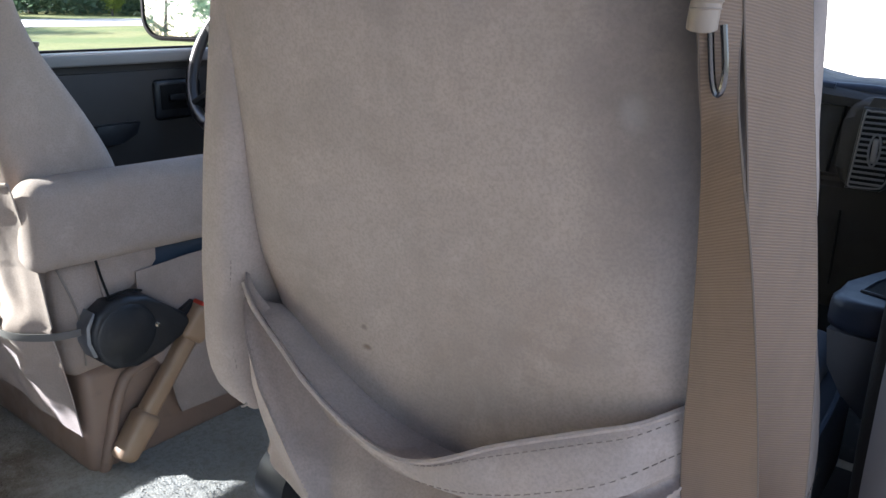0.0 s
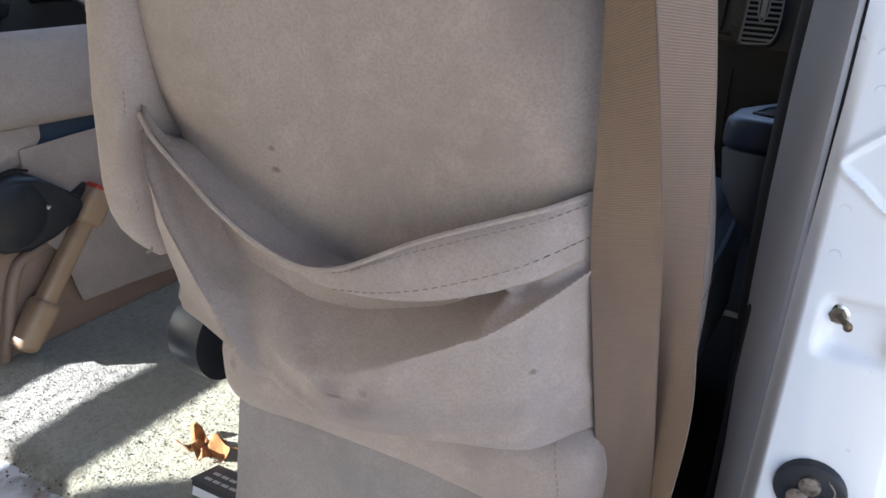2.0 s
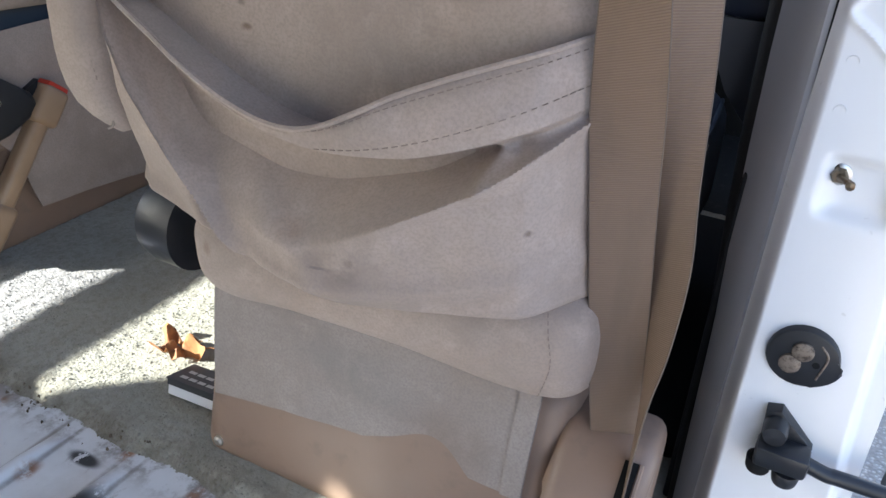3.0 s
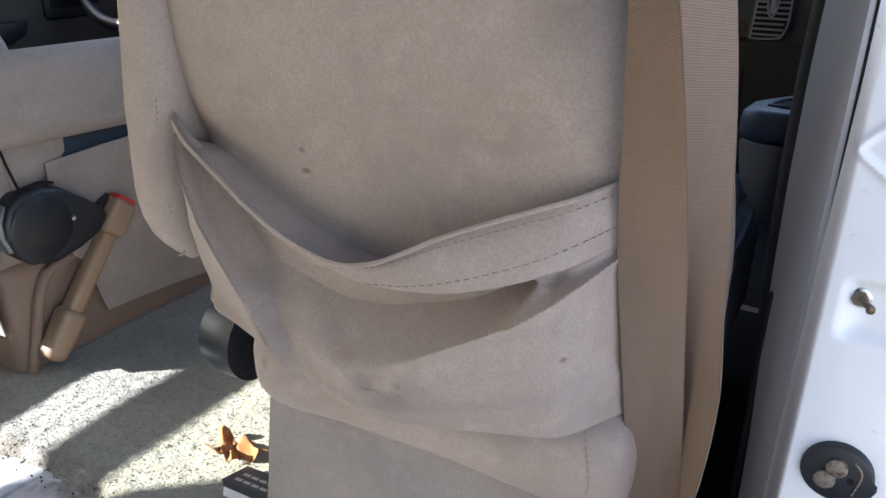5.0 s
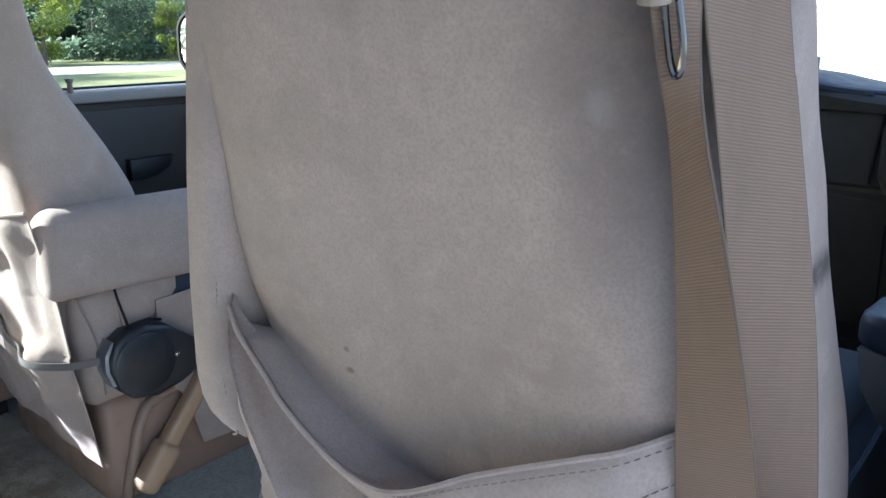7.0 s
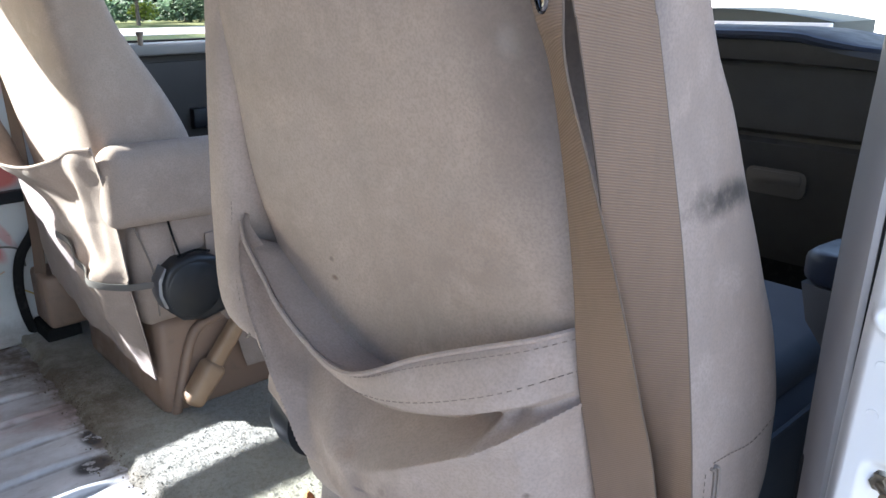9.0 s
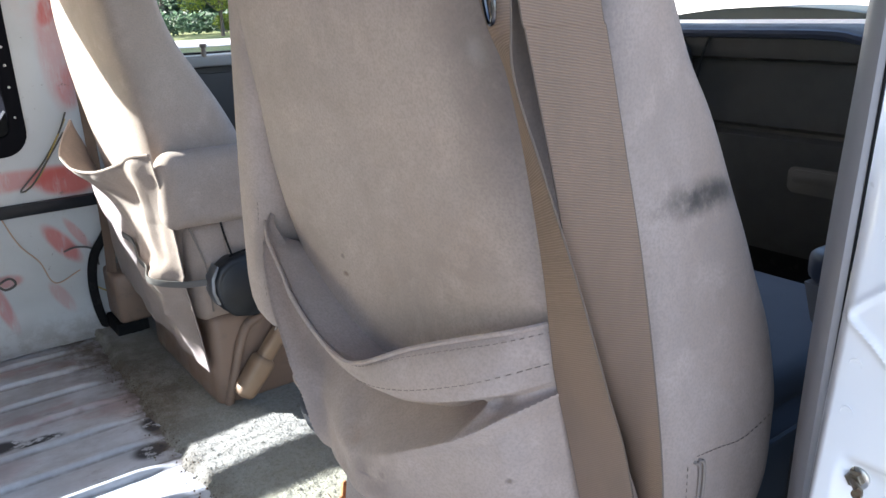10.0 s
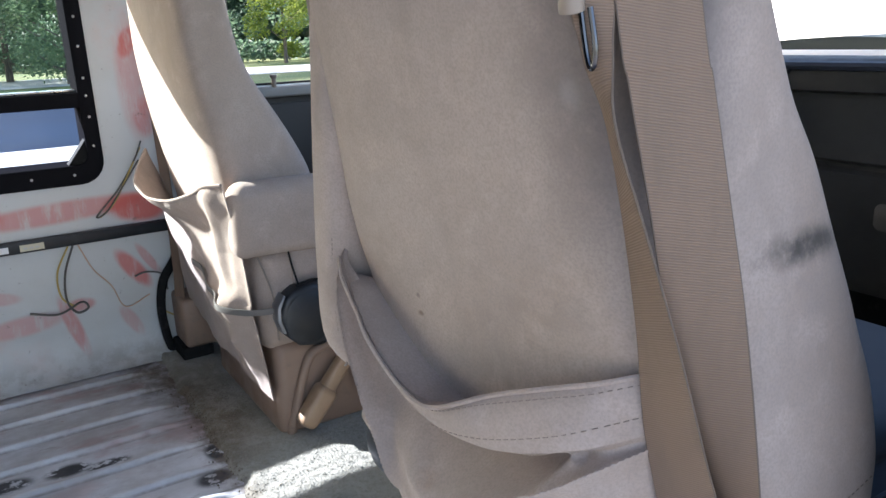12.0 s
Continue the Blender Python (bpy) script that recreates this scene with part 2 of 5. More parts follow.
a.paint(a.math("MULTIPLY", a.math("MULTIPLY", a.band(bead, 0.075, 0.105), a.band(bead, 0.17, 0.12)), a.band(a.noise(12, 5, 0.7), 0.35, 0.6, 0.1, 0.75)), (0.20, 0.175, 0.16))
a.paint(a.band(a.noise(16, 6, 0.7, stretch=(2, 0.8, 1)), 0.60, 0.68, 0, 0.5), (0.24, 0.20, 0.18))
chip = a.band(a.noise(30, 6, 0.7, stretch=(1.3, 0.8, 1)), 0.43, 0.47)
for place, size in (((-1.250, 0.146, 0.01), (0.030, 0.050, 0.1)), ((-1.232, 0.215, 0.01), (0.022, 0.050, 0.1)), ((-1.255, 0.045, 0.01), (0.030, 0.055, 0.1)), ((-0.572, 0.285, 0.01), (0.034, 0.075, 0.1)), ((-1.06, 0.37, 0.01), (0.035, 0.045, 0.1)),
                    ((-1.15, 0.40, 0.01), (0.05, 0.03, 0.1)), ((-0.63, 0.368, 0.01), (0.03, 0.012, 0.1)), ((-1.36, -0.1, 0.01), (0.03, 0.09, 0.1)), ((-0.9, 0.05, 0.01), (0.025, 0.07, 0.1))):
    a.paint(a.math("MULTIPLY", a.spot(place, size, 0.5), chip), (0.022, 0.021, 0.022))
for place in ((-0.594, 0.400, 0.01), (-0.483, 0.392, 0.01), (-0.668, 0.325, 0.01), (-0.503, 0.322, 0.01), (-0.80, 0.38, 0.01)):
    a.paint(a.math("MULTIPLY", a.spot(place, (0.014, 0.022, 0.1), 0.2), a.band(a.noise(70, 4, 0.7), 0.38, 0.58, 0, 0.9)), (0.26, 0.10, 0.035))
a.paint(a.band(a.noise(22, 5, 0.7), 0.675, 0.72, 0, 0.7), (0.28, 0.12, 0.05))
a.paint(a.math("MULTIPLY", a.band(a.axis("Y"), 0.350, 0.405), a.band(a.noise(24, 5, 0.7), 0.42, 0.6, 0.0, 0.75)), (0.12, 0.085, 0.06))
a.paint(a.math("MULTIPLY", a.spot((-1.60, 0.40, 0.0), (0.30, 0.14, 0.2), 0.2), a.band(a.noise(18, 5, 0.7), 0.35, 0.6, 0.2, 0.9)), (0.10, 0.065, 0.04))
a.gloss(a.noise(14), 0.35, 0.65).bump(a.noise(45, 5), 0.3, 0.0015)
m_floor = a.m

a = Mat("cream_carpet", (0.315, 0.297, 0.248), 1.0, Sheen_Weight=0.15)
a.paint(a.band(a.noise(7, 5, 0.6), 0.40, 0.68, 0, 0.7), (0.25, 0.235, 0.19))
a.paint(a.band(a.noise(120, 3, 0.6), 0.42, 0.68, 0, 0.65), (0.215, 0.195, 0.15))
a.paint(a.math("MULTIPLY", a.band(a.axis("Y"), 0.46, 0.40), a.band(a.noise(18, 5, 0.7), 0.38, 0.6, 0, 0.7)), (0.12, 0.095, 0.065))
a.paint(a.math("MULTIPLY", a.spot((-1.34, 0.42, 0.01), (0.36, 0.17, 0.2), 0.3), a.band(a.noise(14, 5, 0.7), 0.35, 0.6, 0.35, 0.95)), (0.11, 0.08, 0.045))
a.bump(a.noise(210, 3), 0.55, 0.003)
m_carpet = a.m

a = Mat("black_rubber", (0.012, 0.012, 0.0125), 0.85, Specular_IOR_Level=0.15)
a.paint(a.band(a.noise(40, 4), 0.55, 0.75, 0, 0.4), (0.05, 0.048, 0.045)).bump(a.noise(200, 3), 0.2, 0.0006)
m_rubber = a.m
a = Mat("grey_weatherstrip", (0.25, 0.24, 0.245), 0.5)
a.paint(a.band(a.noise(5, 4, stretch=(1, 1, 0.3)), 0.45, 0.7, 0, 0.6), (0.30, 0.265, 0.25)).bump(a.noise(120, 3), 0.15, 0.0008)
m_seal = a.m
m_window_frame = Mat("black_window_frame", (0.010, 0.010, 0.012), 0.9, Specular_IOR_Level=0.0).m
a = Mat("steel", (0.55, 0.54, 0.52), 0.28, 1.0)
a.gloss(a.noise(60), 0.2, 0.45)
m_steel = a.m
a = Mat("brass_yellowed_steel", (0.20, 0.165, 0.125), 0.4, 1.0)
a.paint(a.band(a.noise(200, 4), 0.5, 0.7), (0.16, 0.10, 0.06))
m_brass = a.m
a = Mat("corroded_contact", (0.26, 0.21, 0.17), 0.6, 0.6)
a.paint(a.band(a.noise(160, 4, 0.7), 0.45, 0.65), (0.08, 0.06, 0.05)).bump(a.noise(200, 4), 0.4, 0.001)
m_contact = a.m
m_chrome_dark = Mat("dark_polished_steel", (0.07, 0.07, 0.078), 0.2, 1.0).m
m_selvage = Mat("belt_selvage", (0.115, 0.082, 0.062), 0.7).m
m_slat = Mat("grey_vent_plastic", (0.135, 0.132, 0.130), 0.5).m
m_red = Mat("red_plastic", (0.55, 0.045, 0.025), 0.4).m
m_silver = Mat("satin_silver_plastic", (0.25, 0.26, 0.28), 0.35, 0.6).m
m_mirror = Mat("mirror_glass", (0.92, 0.93, 0.94), 0.02, 1.0).m
a = Mat("steering_wheel_vinyl", (0.03, 0.03, 0.032), 0.3)
a.bump(a.noise(300, 2), 0.15, 0.0005)
m_wheel = a.m
m_hub = Mat("grey_wheel_hub", (0.13, 0.13, 0.135), 0.4).m
a = Mat("dry_leaf", (0.36, 0.15, 0.05), 0.7)
a.paint(a.band(a.noise(60, 4), 0.4, 0.65), (0.20, 0.08, 0.03))
m_leaf_dry = a.m
m_ledge = Mat("pale_grey_vinyl", (0.27, 0.25, 0.235), 0.6).m
m_tie = Mat("grey_webbing", (0.12, 0.108, 0.10), 0.85).m
m_cowl = Mat("dark_green_grey_cowl", (0.03, 0.04, 0.034), 0.7).m
m_dirt = Mat("dark_dirt", (0.11, 0.08, 0.055), 0.95).m
m_paper = Mat("white_paper", (0.72, 0.72, 0.74), 0.6).m
m_cover = Mat("dark_booklet_cover", (0.03, 0.032, 0.036), 0.5).m
m_print = Mat("printed_grey_marks", (0.45, 0.45, 0.45), 0.6).m
m_label = Mat("aged_paper_label", (0.52, 0.48, 0.36), 0.6).m
m_yellow = Mat("yellow_wire", (0.45, 0.32, 0.10), 0.5).m
m_wire = Mat("grey_wire", (0.10, 0.09, 0.08), 0.5).m
m_pink = Mat("pale_wire", (0.55, 0.36, 0.25), 0.5).m


def glass(name, tint=(1, 1, 1)):
    m = bpy.data.materials.new(name)
    m.use_nodes = True
    n, l = m.node_tree.nodes, m.node_tree.links
    n.remove(n["Principled BSDF"])
    clear, shine, mix, edge, curve = (n.new("ShaderNode" + k) for k in ("BsdfTransparent", "BsdfGlossy", "MixShader", "LayerWeight", "MapRange"))
    clear.inputs[0].default_value = (*tint, 1)
    shine.inputs["Roughness"].default_value = 0.01
    for i, v in zip((1, 2, 3, 4), (0.6, 1.0, 0.004, 0.3)):
        curve.inputs[i].default_value = v
    edge.inputs[0].default_value = 0.3
    l.new(edge.outputs["Facing"], curve.inputs[0])
    l.new(curve.outputs[0], mix.inputs[0])
    l.new(clear.outputs[0], mix.inputs[1])
    l.new(shine.outputs[0], mix.inputs[2])
    l.new(mix.outputs[0], n["Material Output"].inputs[0])
    return m


m_glass = glass("clear_glass", (0.975, 0.99, 0.985))
m_tint = glass("tinted_glass", (0.82, 0.88, 0.87))
m_blue_glass = glass("blue_tinted_glass", (0.80, 0.86, 0.92))


# ---- mesh tools ----
def part(name, bm, mat, parent=None, label="", smooth=True):
    """Link a bmesh as one mesh object, under a thing or a part where one is given."""
    bmesh.ops.recalc_face_normals(bm, faces=bm.faces)
    me = bpy.data.meshes.new(name)
    bm.to_mesh(me)
    bm.free()
    me.materials.append(mat)
    if smooth:
        me.polygons.foreach_set("use_smooth", [True] * len(me.polygons))
        me.set_sharp_from_angle(angle=radians(40))
    ob = new(name, me)
    if parent:
        ob.parent = parent
        ob.matrix_parent_inverse = Matrix.Translation(-parent.location) if parent.type == "EMPTY" else Matrix()
    if label:
        ob["label"] = label
    return ob


def thing(name, place, label, category, group="", kind=""):
    ob = new(name)
    ob.empty_display_size = 0.05
    ob.location = place
    return tagged(ob, label, category, group, kind)


def box(x0, x1, y0, y1, z0, z1, bevel=0.0, seg=3):
    bm = bmesh.new()
    bmesh.ops.create_cube(bm, size=1)
    for v in bm.verts:
        v.co = (x0 + (x1 - x0) * (v.co.x + 0.5), y0 + (y1 - y0) * (v.co.y + 0.5), z0 + (z1 - z0) * (v.co.z + 0.5))
    if bevel:
        bmesh.ops.bevel(bm, geom=bm.edges[:], offset=bevel, segments=seg, profile=0.5, affect="EDGES")
    return bm


def join(*bms):
    """One bmesh out of several."""
    out = bmesh.new()
    for bm in bms:
        me = bpy.data.meshes.new("tmp")
        bm.to_mesh(me)
        bm.free()
        out.from_mesh(me)
        bpy.data.meshes.remove(me)
    return out


def rings_mesh(rings, caps=True, closed=True):
    bm = bmesh.new()
    rows = [[bm.verts.new(p) for p in ring] for ring in rings]
    n = len(rows[0])
    for r0, r1 in zip(rows, rows[1:]):
        for i in range(n if closed else n - 1):
            j = (i + 1) % n
            bm.faces.new((r0[i], r0[j], r1[j], r1[i]))
    if caps and closed:
        bm.faces.new(rows[0][::-1])
        bm.faces.new(rows[-1])
    return bm


def smooth_path(points, n=8):
    """Catmull-Rom points through the given ones."""
    p = [Vector(q) for q in points]
    p = [2 * p[0] - p[1]] + p + [2 * p[-1] - p[-2]]
    out = []
    for i in range(1, len(p) - 2):
        for k in range(n):
            t = k / n
            out.append(0.5 * (2 * p[i] + (p[i + 1] - p[i - 1]) * t + (2 * p[i - 1] - 5 * p[i] + 4 * p[i + 1] - p[i + 2]) * t * t
                              + (3 * p[i] - p[i - 1] - 3 * p[i + 1] + p[i + 2]) * t ** 3))
    return out + [p[-2]]


def tube(points, radius, seg=8, n=6, taper=None):
    pts = smooth_path(points, n) if n > 1 else [Vector(q) for q in points]
    rings, side = [], None
    for i, p in enumerate(pts):
        d = (pts[min(i + 1, len(pts) - 1)] - pts[max(i - 1, 0)]).normalized()
        if side is None:
            side = d.orthogonal().normalized()
        side = (side - d * side.dot(d)).normalized()
        up = d.cross(side)
        r = radius if taper is None else radius + (taper - radius) * i / (len(pts) - 1)
        rings.append([p + side * r * math.cos(2 * math.pi * k / seg) + up * r * math.sin(2 * math.pi * k / seg) for k in range(seg)])
    return rings_mesh(rings)


def ribbon(points, sides, thick=0.0014, n=10):
    """A strap through the points; sides: its half-width vectors."""
    pts, wide = smooth_path(points, n), smooth_path(sides, n)
    rings = []
    for i, (p, s) in enumerate(zip(pts, wide)):
        d = (pts[min(i + 1, len(pts) - 1)] - pts[max(i - 1, 0)]).normalized()
        up = d.cross(s).normalized() * thick / 2
        rings.append([p - s - up, p - s * 0.5 - up * 1.5, p + s * 0.5 - up * 1.5, p + s - up, p + s + up, p + s * 0.5 + up * 1.5, p - s * 0.5 + up * 1.5, p - s + up])
    return rings_mesh(rings)


def lathe(profile, place, axis="y", seg=28):
    """Turn (radius, along) pairs round an axis through place."""
    rings = []
    for r, h in profile:
        ring = []
        for k in range(seg):
            c, s = r * math.cos(2 * math.pi * k / seg), r * math.sin(2 * math.pi * k / seg)
            ring.append(Vector(place) + Vector({"y": (c, h, s), "x": (h, c, s), "z": (c, s, h)}[axis]))
        rings.append(ring)
    return rings_mesh(rings)


def prism(poly, axis, lo, hi, bevel=0.0, seg=2):
    """Extrude a flat outline along an axis: (y, z) for x, (x, z) for y, (x, y) for z."""
    def at(p, v):
        return {"x": (v, p[0], p[1]), "y": (p[0], v, p[1]), "z": (p[0], p[1], v)}[axis]
    bm = rings_mesh([[at(p, lo) for p in poly], [at(p, hi) for p in poly]])
    if bevel:
        rim = [e for e in bm.edges if sum(len(f.verts) == len(poly) for f in e.link_faces) == 1]
        bmesh.ops.bevel(bm, geom=rim, offset=bevel, segments=seg, profile=0.5, affect="EDGES")
    return bm


def rounded(x0, x1, y0, y1, r, n=6):
    """A rounded rectangle as an outline."""
    out = []
    for cx, cy, a0 in ((x1 - r, y1 - r, 0), (x0 + r, y1 - r, 90), (x0 + r, y0 + r, 180), (x1 - r, y0 + r, 270)):
        out += [(cx + r * math.cos(radians(a0 + 90 * k / n)), cy + r * math.sin(radians(a0 + 90 * k / n))) for k in range(n + 1)]
    return out


def sheet(fn, nu, nv, thick=0.0, push=(0, 1, 0)):
    """A grid surface from fn(u, v); with a thickness, a second skin is set behind it and the rim closed."""
    bm = bmesh.new()
    near = [[bm.verts.new(fn(i / nu, j / nv)) for i in range(nu + 1)] for j in range(nv + 1)]

    def skin(rows):
        for j in range(nv):
            for i in range(nu):
                bm.faces.new((rows[j][i], rows[j][i + 1], rows[j + 1][i + 1], rows[j + 1][i]))
    skin(near)
    if thick:
        off = Vector(push) * thick
        far = [[bm.verts.new(v.co + off) for v in row] for row in near]
        skin(far)
        for a0, b0 in ((near[0], far[0]), (near[-1], far[-1]), ([r[0] for r in near], [r[0] for r in far]), ([r[-1] for r in near], [r[-1] for r in far])):
            for i in range(len(a0) - 1):
                bm.faces.new((a0[i], a0[i + 1], b0[i + 1], b0[i]))
    return bm


def lerp_table(table, x):
    if x <= table[0][0]:
        return table[0][1]
    for (a, p), (b, q) in zip(table, table[1:]):
        if x <= b:
            t = (x - a) / (b - a)
            return p + (q - p) * t
    return table[-1][1]


def smooth_table(table, x, r=0.025):
    return sum(lerp_table(table, x + r * k / 2) * w for k, w in ((-2, 1), (-1, 2), (0, 3), (1, 2), (2, 1))) / 9


def slab(rows, power=5.0, seg=64, dent=None):
    """A cushion: rows of (z, centre x, half width, rear y, front y), rounded across."""
    rings = []
    for z, cx, hx, yr, yf in rows:
        ring = []
        for k in range(seg):
            a = 2 * math.pi * k / seg
            c, s = math.cos(a), math.sin(a)
            px = math.copysign(abs(c) ** (2 / power), c) * hx
            py = math.copysign(abs(s) ** (2 / power), s) * (yf - yr) / 2
            p = Vector((cx + px, (yr + yf) / 2 + py, z))
            ring.append(p + dent(p, s) if dent else p)
        rings.append(ring)
    return rings_mesh(rings)


def near_line(x, z, line):
    """Distance to a bent line in the x-z plane, with its sign: plus above it."""
    best = (9, 0)
    for (x0, z0), (x1, z1) in zip(line, line[1:]):
        dx, dz = x1 - x0, z1 - z0
        t = max(0, min(1, ((x - x0) * dx + (z - z0) * dz) / (dx * dx + dz * dz)))
        ex, ez = x - x0 - dx * t, z - z0 - dz * t
        d = math.hypot(ex, ez)
        if d < best[0]:
            best = (d, math.copysign(d, ez))
    return best[1]


def ridge(x, z, line, above, below):
    d = near_line(x, z, line)
    w = above if d > 0 else below
    return math.exp(-(d / w) ** 2)


def step(t, a, b):
    t = max(0, min(1, (t - a) / (b - a)))
    return t * t * (3 - 2 * t)


def wall_with_holes(axis, at, thick, u0, u1, z0, z1, holes):
    """A wall of boxes round rectangular openings (u0, u1, z0, z1), given along one line in order."""
    def piece(a, b, c, d):
        lo, hi = min(at, at + thick), max(at, at + thick)
        return box(lo, hi, a, b, c, d) if axis == "x" else box(a, b, lo, hi, c, d)
    out, u = [], u0
    gap = 1e-4
    for a, b, c, d in holes:
        out += [piece(u, a, z0, z1), piece(a, b, z0, c), piece(a, b, d, z1)]
        u = b
    if u1 - u > gap:
        out.append(piece(u, u1, z0, z1))
    return join(*[o for o in out])


# ---- ground and distance ----
GROUND = -0.6
a = Mat("mown_grass", (0.10, 0.13, 0.035), 0.9)
a.paint(a.band(a.noise(0.35, 5), 0.4, 0.65), (0.17, 0.17, 0.06)).paint(a.band(a.noise(9, 4), 0.4, 0.7, 0, 0.6), (0.06, 0.09, 0.02)).bump(a.noise(30, 4), 0.6, 0.05)
m_grass = a.m
a = Mat("pale_gravel", (0.52, 0.51, 0.49), 0.9)
a.paint(a.band(a.cells(95, out="Color"), 0.2, 0.8, 0, 0.7), (0.64, 0.62, 0.59)).paint(a.band(a.cells(95), 0.1, 0.5, 0, 0.6), (0.16, 0.15, 0.135))
a.bump(a.cells(95), 0.6, 0.008)
m_gravel = a.m
a = Mat("pale_concrete", (0.42, 0.40, 0.37), 0.85)
a.paint(a.band(a.noise(0.8, 6), 0.4, 0.7, 0, 0.6), (0.34, 0.325, 0.30)).bump(a.noise(20, 4), 0.3, 0.01)
m_concrete = a.m
# stand-in for the unexplained blue in the lower window panes
a = Mat("blue_stand_in", (0.002, 0.012, 0.030), 0.9, Specular_IOR_Level=0.05)
a.paint(a.band(a.noise(0.6, 5), 0.4, 0.7, 0, 0.6), (0.004, 0.018, 0.042)).bump(a.noise(60, 3), 0.4, 0.01)
m_blue_strip = a.m


def flat(x0, x1, y0, y1, z, nx=1, ny=1):
    return sheet(lambda u, v: (x0 + (x1 - x0) * u, y0 + (y1 - y0) * v, z), nx, ny)


tagged(part("ground", flat(-900, 900, -900, 900, GROUND), m_grass), "mown green lawn reaching to the trees", "ground", kind="structure")
# runs on unseen to the right to reflect light onto the seat side
tagged(part("driveway", flat(-9.5, 24.0, -30, 60, GROUND + 0.012), m_gravel), "pale crushed stone driveway under the van, widened unseen to bounce light", "driveway", kind="structure")
tagged(part("road", flat(-37, -29.5, -300, 300, GROUND + 0.016), m_concrete), "pale sunlit road beyond the lawn", "road", kind="structure")
# added strip, no known court: only puts blue behind the lower panes
tagged(part("blue_court", flat(-21, -11.5, -60, 5.5, GROUND + 0.016), m_blue_strip), "added blue ground strip that colours the view through the lower panes", "pavement", kind="structure")
tagged(part("side_drive", flat(-11.5, -9.5, -60, 5.5, GROUND + 0.02), m_concrete), "pale concrete side drive", "pavement", kind="structure")


def foliage(name, base, dark, light):
    a = Mat(name, base, 0.6)
    a.b.inputs["Subsurface Weight"].default_value = 0.0
    geo = a.n.new("ShaderNodeNewGeometry").outputs["Random Per Island"]
    a.paint(a.band(geo, 0.0, 1.0), dark).paint(a.band(geo, 0.6, 1.0, 0, 0.8), light)
    back, mix = a.n.new("ShaderNodeBsdfTranslucent"), a.n.new("ShaderNodeMixShader")
    mix.inputs[0].default_value = 0.5
    a.l.new(a.c, back.inputs[0])
    a.l.new(a.b.outputs[0], mix.inputs[1])
    a.l.new(back.outputs[0], mix.inputs[2])
    a.l.new(mix.outputs[0], a.n["Material Output"].inputs[0])
    return a.m


m_leaf = foliage("green_leaves", (0.15, 0.22, 0.115), (0.085, 0.14, 0.08), (0.23, 0.30, 0.15))
m_leaf_y = foliage("yellow_green_leaves", (0.20, 0.25, 0.04), (0.12, 0.18, 0.03), (0.30, 0.32, 0.06))
m_leaf_d = foliage("dark_green_leaves", (0.09, 0.15, 0.095), (0.06, 0.105, 0.07), (0.15, 0.22, 0.13))
a = Mat("bark", (0.12, 0.095, 0.075), 0.9)
a.paint(a.band(a.noise(4, 5, stretch=(4, 4, 0.6)), 0.4, 0.65), (0.06, 0.048, 0.04)).bump(a.noise(10, 5), 0.6, 0.03)
m_bark = a.m


def leaves(clumps, size, per, rng):
    """Many small bent leaves scattered in clumps of (centre, radius)."""
    verts, faces = [], []
    for c, r in clumps:
        for _ in range(per):
            d = Vector((rng.gauss(0, 1), rng.gauss(0, 1), rng.gauss(0, 1))).normalized() * r * rng.uniform(0.35, 1.0) ** 0.6
            p = Vector(c) + Vector((d.x, d.y, d.z * 0.75))
            t = Vector((rng.gauss(0, 1), rng.gauss(0, 1), rng.gauss(0, 0.6))).normalized()
            q = t.orthogonal().normalized()
            s = size * rng.uniform(0.6, 1.5)
            k = len(verts)
            verts += [p - t * s, p + q * s * 0.55, p + t * s, p - q * s * 0.55]
            faces += [(k, k + 1, k + 2), (k, k + 2, k + 3)]
    me = bpy.data.meshes.new("leaves")
    me.from_pydata([tuple(v) for v in verts], [], faces)
    bm = bmesh.new()
    bm.from_mesh(me)
    bpy.data.meshes.remove(me)
    return bm


def tree(x, y, height, spread, mat, seed, label, low=0.18):
    rng = random.Random(seed)
    t = thing("tree", (x, y, GROUND), label, "tree", "trees along the road")
    top = Vector((x + rng.uniform(-0.4, 0.4), y + rng.uniform(-0.4, 0.4), GROUND + height * 0.85))
    trunk = [tube([(x, y, GROUND), (x + 0.05, y, GROUND + height * 0.4), top], height * 0.022, 8, 5, 0.03)]
    clumps = []
    for k in range(22):
        h = rng.uniform(low, 0.95)
        a0 = rng.uniform(0, 6.28)
        r = spread * (1 - abs(h - 0.45) * 1.25) * rng.uniform(0.35, 1.0)
        c = Vector((x + r * math.cos(a0), y + r * math.sin(a0), GROUND + height * h))
        clumps.append((c, spread * rng.uniform(0.26, 0.46)))
        if k < 9:
            trunk.append(tube([(x, y, GROUND + height * max(0.12, h - 0.2)), (x * 0.5 + c.x * 0.5, y * 0.5 + c.y * 0.5, c.z - 0.1 * height), c], height * 0.008, 5, 3, 0.02))
    part("trunk", join(*trunk), m_bark, t)
    part("crown", leaves(clumps, height * 0.014, 300, rng), mat, t, smooth=False)
    return t


def polar(azimuth, dist):
    """A place so many degrees to the left of the van's nose."""
    return -dist * math.sin(radians(azimuth)), dist * math.cos(radians(azimuth))


